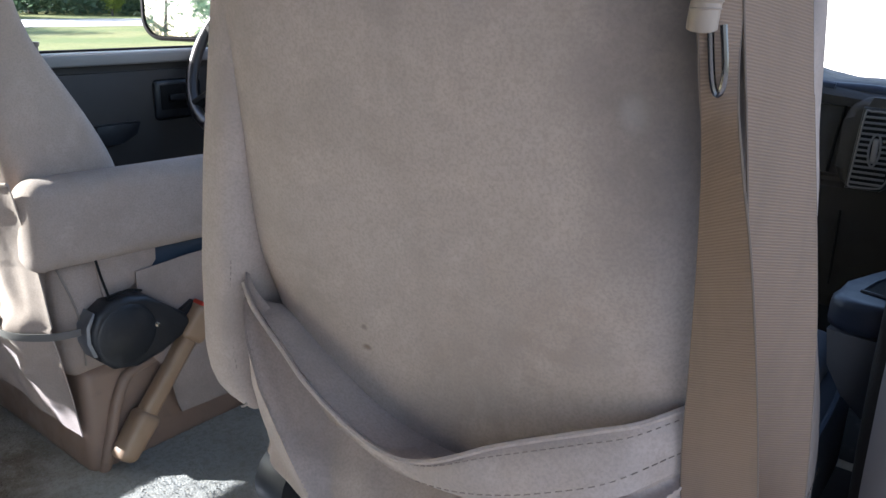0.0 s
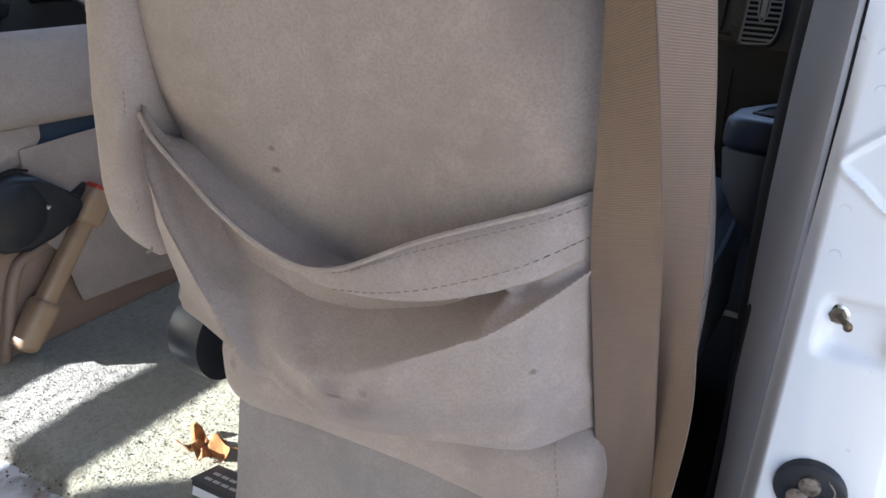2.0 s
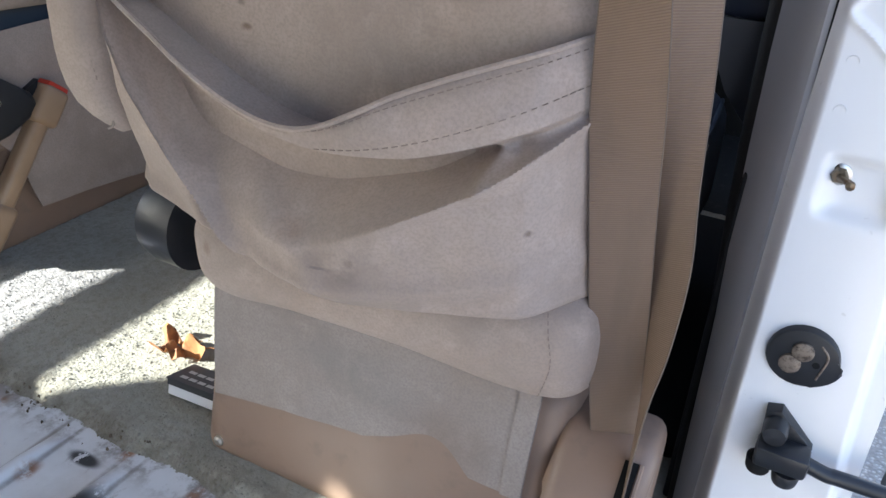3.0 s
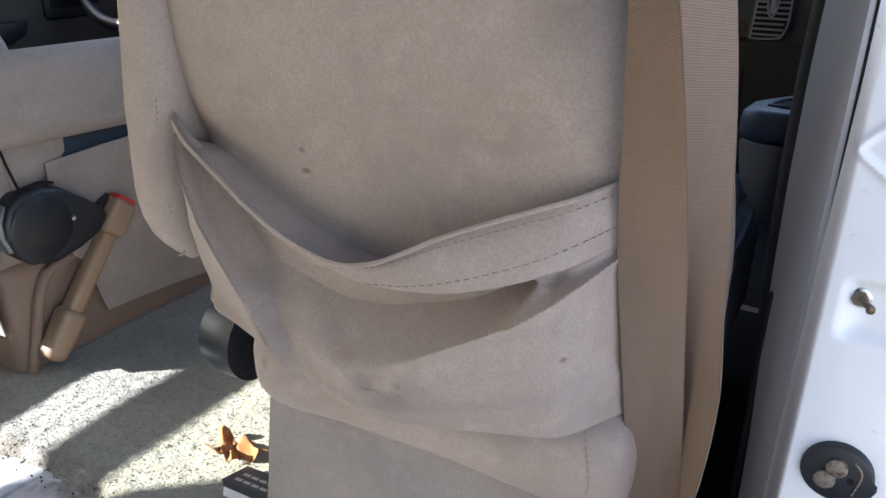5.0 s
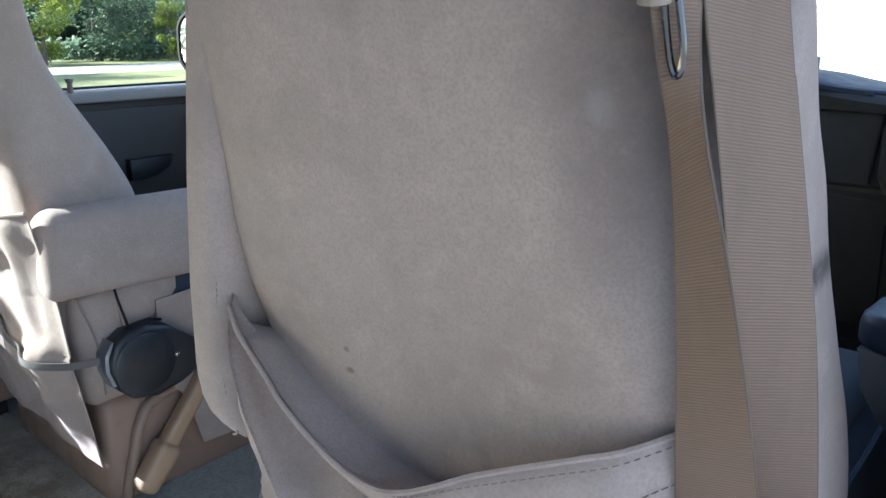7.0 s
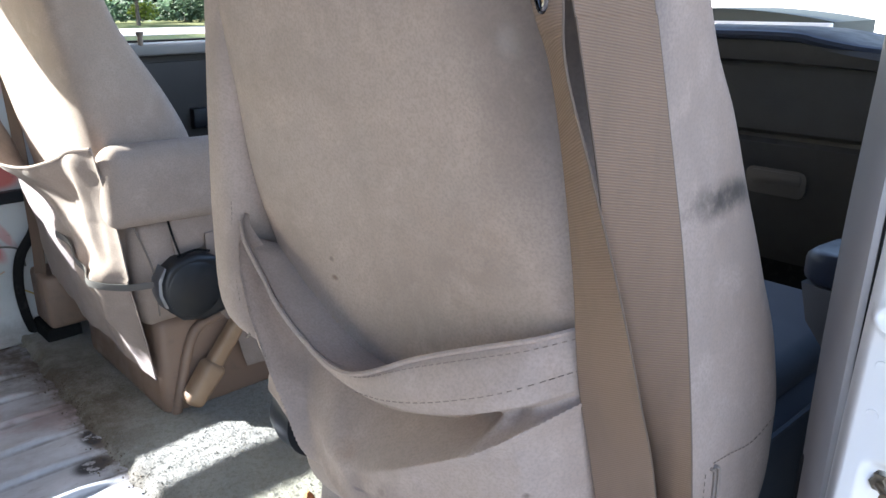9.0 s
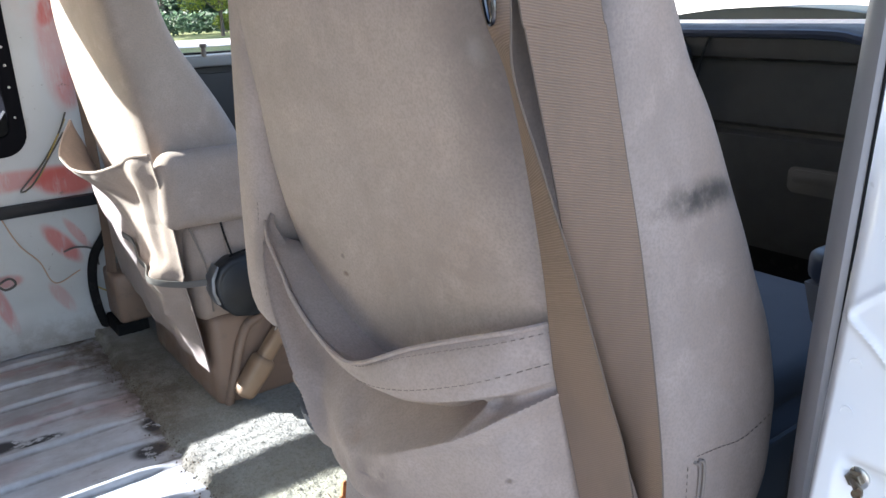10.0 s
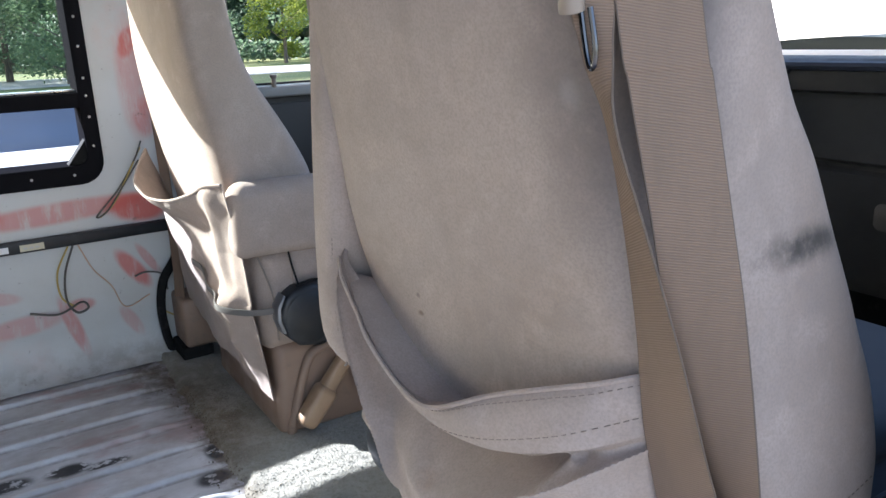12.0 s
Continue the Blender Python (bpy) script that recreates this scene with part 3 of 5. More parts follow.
for k, (az, dist, h, sp, mat) in enumerate([
        (48, 52, 11, 4.2, m_leaf), (52.5, 49, 9, 3.6, m_leaf), (56, 54, 12, 4.4, m_leaf_d), (58.2, 50, 8.5, 3.2, m_leaf), (60.7, 47, 3.7, 1.0, m_leaf_y),
        (62.5, 52, 10, 3.8, m_leaf), (65.5, 50, 8, 3.4, m_leaf_d), (68.6, 44, 6.5, 2.0, m_leaf_y), (72.5, 58, 12, 4.6, m_leaf_d), (76, 46, 8, 3.6, m_leaf),
        (79.5, 34, 7.0, 3.0, m_leaf), (83, 31, 5.2, 2.6, m_leaf), (86.5, 36, 8, 3.4, m_leaf_d), (91, 33, 7.5, 3.2, m_leaf), (96, 38, 9, 3.6, m_leaf_d),
        (44, 56, 10, 4.0, m_leaf_d), (40, 60, 11, 4.2, m_leaf)]):
    x, y = polar(az, dist)
    tree(x, y, h * 0.85, sp, mat, 40 + k, "small bright yellow-green tree at the wood's edge" if mat is m_leaf_y else "broad leafy green tree across the road", 0.1)

rng = random.Random(7)
clumps = []
for k in range(520):
    x, y = polar(rng.uniform(30, 112), rng.uniform(60, 76))
    clumps.append((Vector((x, y, GROUND + rng.uniform(0.3, 8) * rng.uniform(0.55, 1))), rng.uniform(1.6, 3.0)))
tagged(part("far_woods", leaves(clumps, 0.62, 110, rng), m_leaf_d, smooth=False), "dense dark green woods behind the road", "woods", kind="stuff")
clumps = []
for k in range(60):
    x, y = polar(54 + k * 0.75, 49 + rng.uniform(-1.0, 1.0))
    clumps.append((Vector((x, y, GROUND + 0.7)), 0.9))
tagged(part("hedge", leaves(clumps, 0.16, 90, rng), m_leaf_d, smooth=False), "low dark hedge along the far roadside", "hedge", kind="stuff")

a = Mat("white_siding", (0.78, 0.78, 0.76), 0.6)
a.paint(a.band(a.noise(1.5, 4), 0.4, 0.7, 0, 0.3), (0.7, 0.7, 0.68))
m_siding = a.m
gar = thing("white_building", (-6.0, 15.0, GROUND), "long white sided building in full sun", "building")
part("wall", box(-16, -1.5, 14.5, 20.5, GROUND, 2.2), m_siding, gar)
part("roof", prism([(14.2, 2.2), (20.8, 2.2), (17.5, 3.6)], "x", -16.3, -1.2, 0.0), m_concrete, gar)
part("low_wall", box(-1.5, 6.0, 15.2, 19.0, GROUND, 1.35), m_siding, gar, "low white annex")
for k in range(16):
    part("siding_board", box(-15.98, -1.52, 14.470, 14.5, GROUND + 0.02 + 0.17 * k, GROUND + 0.175 + 0.17 * k), m_siding, gar)
for k, (az, dist, h) in enumerate([(4, 34, 7), (-3, 36, 8), (-10, 33, 7), (158, 30, 7), (166, 27, 6), (174, 32, 8), (182, 29, 7), (190, 33, 8)]):
    x, y = polar(az, dist)
    tree(x, y, h, 3.2, m_leaf if k % 2 else m_leaf_d, 80 + k, "leafy green tree beyond the yard", 0.1)

# ---- van shell ----
LEFT, RIGHT, ROOF, REAR = -1.74, 0.10, 1.30, -2.3


def rib_floor(u, v):
    x, y = LEFT + (0.06 - LEFT) * u, REAR + (0.425 - REAR) * (1 - (1 - v) ** 1.6)
    d = ((x + 0.477) / 0.1035 + 0.5) % 1.0 - 0.5
    end = step(y, 0.385, 0.335)
    z = 0.010 * math.exp(-(d / 0.085) ** 4) * end
    z += 0.0012 * noise.noise((x * 9, y * 5, 0.3))
    return x, y + 0.008 * noise.noise((x * 14, 2.0, 0.5)) * step(v, 0.9, 1), z


floor = tagged(part("floor", sheet(rib_floor, 900, 40), m_floor), "ribbed steel cargo floor in worn white paint with red and black stains", "floor", kind="structure")
tagged(part("floor_pan", box(LEFT - 0.1, 0.05, REAR, 2.0, -0.12, -0.012), m_rubber), "dark underbody of the van", "floor", kind="structure")


def carpet_z(x, y):
    edge = 0.405 + 0.012 * noise.noise((x * 17, 1.3, 0)) + 0.006 * noise.noise((x * 60, 4.3, 0))
    return (0.013 + 0.004 * noise.noise((x * 8, y * 8, 2)) + 0.0022 * noise.noise((x * 70, y * 70, 5))) * step(y, edge - 0.002, edge + 0.02) - 0.008 * (1 - step(y, edge - 0.01, edge))


carpet = tagged(part("carpet", sheet(lambda u, v: (-1.72 + 1.74 * u, 0.37 + 1.03 * v ** 1.5, carpet_z(-1.72 + 1.74 * u, 0.37 + 1.03 * v ** 1.5)), 260, 150), m_carpet),
                "worn cream looped carpet with a frayed dirty edge", "carpet", kind="structure")
verts, faces = [], []
rng = random.Random(3)
for i in range(205):
    for j in range(78):
        x, y = -1.42 + i * 0.0049 + rng.uniform(-0.002, 0.002), 0.402 + j * 0.0047 + rng.uniform(-0.002, 0.002)
        y += 0.010 * noise.noise((x * 17, 1.3, 0))
        z, r, k = carpet_z(x, y), rng.uniform(0.0030, 0.0044), len(verts)
        tip = (x + rng.uniform(-0.003, 0.003), y + rng.uniform(-0.003, 0.003), z + rng.uniform(0.0006, 0.0020))
        verts += [(x + r * math.cos(a1), y + r * math.sin(a1), z - 0.0015) for a1 in (0.2, 1.77, 3.34, 4.91)] + [tip]
        faces += [(k + q, k + (q + 1) % 4, k + 4) for q in range(4)]
me = bpy.data.meshes.new("pile")
me.from_pydata(verts, [], faces)
bm = bmesh.new()
bm.from_mesh(me)
pile = part("carpet_pile", bm, m_carpet, carpet, smooth=False)
pile.data.polygons.foreach_set("use_smooth", [True] * len(pile.data.polygons))
pile["kind"] = "stuff"

WIN_Z0, WIN_Z1 = 0.475, 1.075
left = tagged(part("wall_left", wall_with_holes("x", LEFT, -0.10, REAR, 0.60, -0.1, ROOF, [(-2.16, -1.46, WIN_Z0, WIN_Z1), (-1.36, -0.785, WIN_Z0, WIN_Z1), (-0.58, 0.345, WIN_Z0, WIN_Z1)]), m_wall),
              "bare white inner wall of the van with red overspray streaks", "wall", kind="structure")
# roof, rear and right walls: unseen, greyed to limit light on the seat backs
tagged(part("roof", box(LEFT - 0.1, RIGHT + 0.1, REAR, 1.12, ROOF, ROOF + 0.06), m_roof_grey), "unseen van roof, grey to set the bounced light", "ceiling", kind="structure")
tagged(part("wall_rear", box(LEFT - 0.1, RIGHT + 0.1, REAR - 0.08, REAR, -0.1, ROOF), m_grey), "unseen rear wall of the cargo bay, grey to cut bounced light", "wall", kind="structure")
# door opening kept short for the same reason
right = tagged(part("wall_right", wall_with_holes("x", RIGHT, 0.08, REAR, 0.56, -0.15, ROOF, [(-0.62, 0.56, -0.12, 1.27)]), m_grey),
               "unseen side wall with an open sliding door, grey to cut bounced light", "wall", kind="structure")

# the rearmost window is unseen, added to let more light in from behind
for name, y0, y1 in (("window_1", -0.58, 0.345), ("window_2", -1.36, -0.785), ("window_3", -2.16, -1.46)):
    w = thing(name, (LEFT, (y0 + y1) / 2, WIN_Z0), "black framed van side window with a small lower pane and rivets", "window", kind="structure")
    # frame: outer band, then the two inner edges, all as rings
    o1, i1 = rounded(y0 - 0.018, y1 + 0.018, WIN_Z0 - 0.018, WIN_Z1 + 0.018, 0.055), rounded(y0 + 0.015, y1 - 0.015, 0.502, WIN_Z1 - 0.015, 0.022)
    fx0, fx1 = LEFT - 0.10, LEFT + 0.010
    bm = bmesh.new()
    loops = [[bm.verts.new((x, p, q)) for p, q in ol] for x, ol in ((fx0, o1), (fx1 - 0.003, o1), (fx1, rounded(y0 - 0.014, y1 + 0.014, WIN_Z0 - 0.014, WIN_Z1 + 0.014, 0.052)),
                                                                    (fx1, rounded(y0 + 0.010, y1 - 0.010, 0.497, WIN_Z1 - 0.010, 0.026)), (fx1 - 0.004, i1), (fx0, i1), (fx0, o1))]
    for r0, r1 in zip(loops, loops[1:]):
        for i in range(len(r0)):
            bm.faces.new((r0[i], r0[(i + 1) % len(r0)], r1[(i + 1) % len(r0)], r1[i]))
    fr = part("window_frame", bm, m_window_frame, w)
    part("divider", box(LEFT - 0.085, LEFT + 0.006, y0 + 0.01, y1 - 0.01, 0.634, 0.668, 0.004, 2), m_window_frame, w)
    part("ledge", box(LEFT - 0.06, LEFT - 0.02, y0 + 0.015, y1 - 0.015, 0.668, 0.674, 0.002, 2), m_steel, w, "bright metal glazing ledge")
    part("pane", box(LEFT - 0.05, LEFT - 0.045, y0 + 0.012, y1 - 0.012, 0.664, WIN_Z1 - 0.012), m_tint, w, "tinted upper pane")
    part("pane", box(LEFT - 0.05, LEFT - 0.045, y0 + 0.012, y1 - 0.012, 0.50, 0.638), m_blue_glass, w, "blue tinted lower pane")
    part("corner_gusset", prism([(y1 - 0.014, 0.503), (y1 - 0.014, 0.560), (y1 - 0.058, 0.503)], "x", LEFT - 0.04, LEFT - 0.004, 0.002), m_rubber, w)
    for y, z in [(y1 + 0.001, zz) for zz in (0.545, 0.612, 0.66, 0.70, 0.77, 0.835, 0.92, 1.0)] + [(y1 - 0.05 - 0.09 * k, WIN_Z0 + 0.006) for k in range(6)]:
        part("rivet", lathe([(0.0032, 0), (0.0030, 0.0015), (0.0016, 0.0024)], (fx1, y, z), "x", 8), m_steel, w)

def cove(u, v):
    """The curved foot of the wall, with a lipped edge."""
    y = REAR + 0.02 + (0.50 - REAR) * u
    a0 = v * math.pi / 2
    return LEFT + 0.004 + 0.075 * (1 - math.cos(a0)) ** 1.2, y, 0.105 - 0.100 * math.sin(a0) + 0.0015 * noise.noise((y * 7, v * 3, 4))


part("wall_foot", sheet(cove, 90, 14, 0.003, (-0.7, 0, -0.7)), m_wall, left, "curved white foot of the wall")

# black belt rail along the wall with labels
rail = thing("wall_rail", (LEFT, 0.0, 0.33), "black steel rail screwed along the bare wall", "rail", kind="structure")
part("bar", box(LEFT, LEFT + 0.022, REAR + 0.1, 0.56, 0.318, 0.346, 0.004, 2), m_black, rail)
part("label_plate", box(LEFT + 0.022, LEFT + 0.0235, 0.155, 0.205, 0.323, 0.338), m_label, rail, "aged paper label with faded print")
part("label_plate", box(LEFT + 0.022, LEFT + 0.0235, 0.06, 0.132, 0.324, 0.338), m_paper, rail, "white paper label")
for k in range(3):
    part("print_bar", box(LEFT + 0.0235, LEFT + 0.0238, 0.162 + 0.012 * k, 0.171 + 0.012 * k, 0.328, 0.332), m_print, rail)

# ---- right door pillar ----
def jamb_y(z):
    return 0.548 + 0.145 * max(-0.3, z - 0.12) + 0.02 * step(z, 0.5, 0.9)


def seal_y(z):
    return 0.585 + 0.073 * z


TRIANGLE = [(p.x, p.y) for p in smooth_path([(0.030, 0.531, 0), (0.011, 0.545, 0), (0.014, 0.553, 0), (0.032, 0.570, 0), (0.046, 0.581, 0), (0.053, 0.577, 0), (0.055, 0.550, 0), (0.054, 0.522, 0), (0.048, 0.517, 0), (0.030, 0.531, 0)], 3)]


def jamb(u, v):
    """The painted face from the seal to the outer skin."""
    z = -0.35 + 1.65 * v
    s = u * 1.3
    x = -0.004 + 0.124 * min(s, 1.0)
    rim = lerp_table([(0.08, 0.108), (0.32, 0.096), (0.46, 0.085), (0.60, 0.067), (0.70, 0.056), (0.9, 0.05)], z)
    y = seal_y(z) + (jamb_y(z) - seal_y(z)) * step(x, -0.004, 0.013) + 0.012 * step(x, rim - 0.003, rim + 0.007)
    # pressed dent beside the switch and a raised triangle with round corners
    dx, dz = (x - 0.052) / 0.024, (z - 0.422) / 0.022
    y += 0.010 * math.exp(-(dx ** 6 + dz ** 6))
    y -= 0.0030 * math.exp(-(near_line(x, z, TRIANGLE) / 0.0028) ** 2)
    if s > 1.0:
        y += 0.30 * (s - 1.0)
        x += 0.012 * (s - 1.0)
    return x, y, z


pillar = tagged(part("door_pillar", sheet(jamb, 120, 700), m_white), "white painted door pillar with pressed shapes", "pillar", kind="structure")
def seal_wide(z):
    return lerp_table([(0.0, 0.50), (0.25, 0.66), (0.40, 0.90), (0.50, 0.98), (0.60, 1.0), (0.70, 0.92)], z)


SEAL = [(0.002, -0.002), (-0.004, -0.006), (-0.012, -0.002), (-0.024, 0.014), (-0.034, 0.030), (-0.039, 0.040), (-0.037, 0.046), (-0.026, 0.046), (-0.010, 0.032), (0.000, 0.012)]
TRIM_LIP = [(-0.010, 0.070), (-0.046, 0.080), (-0.052, 0.085), (-0.053, 0.089), (-0.049, 0.092), (-0.010, 0.082)]
for name, outline, mat, note in (("seal", SEAL, m_seal, "grey rubber door seal"), ("trim_lip", TRIM_LIP, m_dash, "dark edge of the inner pillar trim")):
    part(name, rings_mesh([[(x * seal_wide(z), seal_y(z) + y * seal_wide(z), z) for x, y in outline] for z in [-0.34 + 0.04 * q for q in range(42)]]), mat, pillar, note)
part("seal_lip", tube([(0.0015, seal_y(z) - 0.003, z) for z in [-0.3 + 0.2 * q for q in range(9)]], 0.0012, 6, 4), m_rubber, pillar)
part("pillar_core", box(-0.02, 0.118, 0.70, 0.78, -0.35, ROOF), m_rubber, pillar)
for x, z in ((0.023, 0.478), (0.025, 0.600), (0.021, 0.625), (0.023, 0.68), (0.022, 0.513), (0.027, 0.78)):
    part("plug", lathe([(0.0048, 0.001), (0.0046, -0.0003), (0.0042, -0.0003), (0.0039, 0.0002), (0.0, 0.0002)], (x, seal_y(z) + (jamb_y(z) - seal_y(z)) * step(x, -0.004, 0.013), z), "y", 16), m_white, pillar)
sw = thing("pin_switch", (0.036, jamb_y(0.43) + 0.004, 0.43), "small yellowed steel door pin switch in its dent", "switch")
yy = jamb_y(0.43) + 0.009
part("washer", lathe([(0.0088, 0.002), (0.0088, -0.001), (0.0072, -0.002), (0.0, -0.002)], (0.036, yy, 0.43), "y", 18), m_steel, sw)
part("nut", lathe([(0.0066, -0.001), (0.0066, -0.005), (0.0052, -0.0065), (0.0, -0.0065)], (0.036, yy, 0.43), "y", 6), m_brass, sw)
part("pin", tube([(0.036, yy - 0.006, 0.43), (0.040, yy - 0.010, 0.4295), (0.0445, yy - 0.0145, 0.429)], 0.0028, 8, 3), m_brass, sw)
part("pin_head", lathe([(0.0, -0.0205), (0.0034, -0.0198), (0.0036, -0.0165), (0.0024, -0.014)], (0.0445, yy, 0.429), "y", 12), m_brass, sw)

disc = thing("contact_plate", (0.048, jamb_y(0.283), 0.283), "round black electrical contact plate with two corroded studs", "contact plate")
yd = jamb_y(0.283)
outline = [(0.050 + (0.028 + (0.004 if abs(k - 26) < 3 else 0)) * math.cos(2 * math.pi * k / 28), 0.283 + 0.027 * math.sin(2 * math.pi * k / 28)) for k in range(28)]
part("plate", prism(outline, "y", yd - 0.006, yd + 0.02, 0.0025), m_black, disc)
for x, z in ((0.049, 0.291), (0.042, 0.277)):
    part("stud", lathe([(0.0085, 0.0), (0.0085, -0.003), (0.006, -0.0045), (0.0, -0.004)], (x, yd - 0.006, z), "y", 20), m_contact, disc)
part("worn_clip", tube([(0.061, yd - 0.006, 0.300), (0.068, yd - 0.0065, 0.290), (0.064, yd - 0.0065, 0.268)], 0.0009, 6, 5), m_contact, disc)
part("hole", lathe([(0.003, 0.0), (0.003, -0.0005), (0.0, -0.0005)], (0.061, yd - 0.006, 0.281), "y", 10), m_rubber, disc)

arm = thing("door_arm_bracket", (0.055, jamb_y(0.2), 0.2), "black steel door arm hinged on a pillar bracket", "bracket")
yb = jamb_y(0.2)
part("plate", prism([(0.036, 0.233), (0.048, 0.236), (0.078, 0.208), (0.078, 0.19), (0.05, 0.186), (0.038, 0.196)], "y", yb - 0.008, yb + 0.01, 0.002), m_black, arm)
part("knuckle", lathe([(0.0, -0.026), (0.009, -0.025), (0.010, -0.02), (0.010, 0.0)], (0.047, yb, 0.222), "y", 16), m_black, arm)
part("block", box(0.036, 0.078, yb - 0.032, yb - 0.006, 0.192, 0.212, 0.004, 2), m_black, arm)
part("roller", lathe([(0.0, 0.177), (0.009, 0.178), (0.010, 0.180), (0.011, 0.186), (0.010, 0.190), (0.0, 0.190)], (0.064, yb - 0.022, 0), "z", 18), m_black, arm)
part("roller", lathe([(0.0, 0.180), (0.009, 0.181), (0.010, 0.183), (0.011, 0.194), (0.0, 0.196)], (0.042, yb - 0.020, 0), "z", 18), m_rubber, arm)
part("rod", tube([(0.070, yb - 0.022, 0.206), (0.092, yb - 0.02, 0.199), (0.105, yb - 0.018, 0.198), (0.17, yb - 0.01, 0.192), (0.26, yb, 0.184)], 0.0066, 12, 5), m_black, arm, "dark round door rod")

sill = thing("sill_hinge", (0.16, 0.74, -0.12), "white painted lower hinge with a capped pin", "hinge")
part("leaf", box(0.118, 0.215, 0.70, 0.79, -0.13, -0.085, 0.006, 2), m_white, sill)
part("pin_cap", lathe([(0.013, -0.10), (0.015, -0.095), (0.015, -0.062), (0.012, -0.056), (0.0, -0.055)], (0.160, 0.745, 0), "z", 18), m_white, sill)
part("pin_gap", lathe([(0.0165, -0.09), (0.0165, -0.078), (0.0, -0.078)], (0.160, 0.745, 0), "z", 18), m_rubber, sill)
part("black_guard", box(0.225, 0.60, 0.60, 1.0, -0.16, -0.05, 0.01, 2), m_black, sill)

# ---- cab: doors, dashboard, windscreen ----
def cab_door(name, side, label):
    """A front door: side -1 on the left, 1 on the right."""
    xi = -1.68 if side < 0 else 0.0
    t = 0.11 * side
    d = tagged(part(name, join(wall_with_holes("x", xi, t, 0.602 if side < 0 else 0.645, 1.62, -0.2, ROOF, [(0.665, 1.45, 0.655, 1.15)])), m_door if side < 0 else m_dash), label, "door", kind="structure")
    i = -side
    def off(v):
        return xi + i * v
    def bx(a, b, *r):
        return box(min(off(a), off(b)), max(off(a), off(b)), *r)
    part("belt_line", bx(0.001, 0.022, 0.62 if side < 0 else 0.65, 1.30, 0.628, 0.655, 0.006, 3), m_ledge, d, "pale grey vinyl window ledge")
    part("window_seal", bx(-0.012, 0.004, 0.665, 1.33, 0.654, 0.664, 0.002, 2), m_rubber, d)
    part("chrome_strip", bx(0.004, 0.012, 0.665, 1.33, 0.655, 0.659, 0.001, 1), m_white, d, "pale strip along the glass")
    part("pane", bx(-0.05, -0.046, 0.66, 1.455, 0.64, 1.16), m_glass, d)
    part("front_post", prism([(1.358, 0.655), (1.408, 0.655), (1.215, 1.16), (1.188, 1.16)], "x", min(off(-0.06), off(0.01)), max(off(-0.06), off(0.01)), 0.003), m_window_frame, d)
    part("front_pillar", prism([(1.412, 0.66), (1.58, 0.66), (1.29, 1.16), (1.219, 1.16)], "x", min(off(-0.05), off(0.02)), max(off(-0.05), off(0.02)), 0.012, 3), m_beige, d, "beige pillar trim")
    return d, bx, off


d1, bx, off = cab_door("door_1", -1, "closed grey vinyl driver's door")
part("switch_plate", bx(0.0, 0.016, 1.04, 1.17, 0.490, 0.588, 0.012, 3), m_black, d1, "black recessed handle plate")
part("switch_recess", bx(0.012, 0.0185, 1.055, 1.155, 0.515, 0.575, 0.003, 2), m_rubber, d1)
part("inner_handle", bx(0.016, 0.026, 1.075, 1.15, 0.535, 0.552, 0.004, 2), m_black, d1)
part("pull_pocket", prism([(0.88, 0.496), (0.99, 0.496), (0.98, 0.468), (0.94, 0.450), (0.88, 0.446)], "x", off(0.0), off(0.03), 0.006), m_black, d1, "black door pull pocket")
part("upper_panel", bx(0.0, 0.008, 0.63, 1.30, 0.34, 0.612, 0.004, 2), m_door, d1, "grey padded upper door panel")
part("lock_pin", lathe([(0.006, 0.652), (0.006, 0.675), (0.009, 0.678), (0.009, 0.684), (0.0, 0.685)], (-1.664, 0.775, 0), "z", 12), m_beige, d1)

d2, bx, off = cab_door("door_2", 1, "closed dark vinyl passenger door")
grip = part("armrest", prism([(0.012, 0.760), (-0.070, 0.752), (-0.090, 0.757), (-0.103, 0.772), (-0.106, 0.795), (-0.101, 0.84), (-0.088, 0.91), (-0.068, 1.0), (-0.046, 1.12), (-0.030, 1.28), (0.012, 1.28)], "z", 0.502, 0.536, 0.010, 3), m_navy, d2, "dark blue moulded armrest")
part("armrest_cup", prism([(-0.012, 0.80), (-0.060, 0.795), (-0.080, 0.805), (-0.076, 0.86), (-0.058, 0.95), (-0.032, 1.08), (-0.012, 1.10)], "z", 0.5345, 0.5372), m_rubber, grip, "black recess in the armrest")
part("cup_rim", tube([(x, y, 0.537) for x, y in [(-0.010, 0.798), (-0.061, 0.793), (-0.082, 0.804), (-0.078, 0.86), (-0.060, 0.951), (-0.033, 1.082), (-0.010, 1.102)]], 0.0022, 6, 1), m_navy, grip)
for v in [q for o in (grip, *grip.children) for q in o.data.vertices]:
    v.co.z -= 0.11 * (v.co.y - 0.755)
SKIRT = [(0.502, 0.762, -0.100), (0.46, 0.775, -0.096), (0.42, 0.802, -0.083), (0.377, 0.84, -0.060), (0.34, 0.875, -0.030), (0.31, 0.905, -0.004)]
part("armrest_skirt", rings_mesh([[(xa, ya, z), (xa + 0.02, ya - 0.006, z), (0.004, ya - 0.004, z), (0.004, 1.26, z), (xa * 0.3, 1.26, z), (xa * 0.95, ya + 0.06, z)] for z, ya, xa in SKIRT]), m_slate, d2, "grey lower armrest moulding")
part("lower_panel", box(-0.012, 0.0, 0.66, 1.34, -0.05, 0.49, 0.004, 2), m_pit, d2, "black lower door panel")

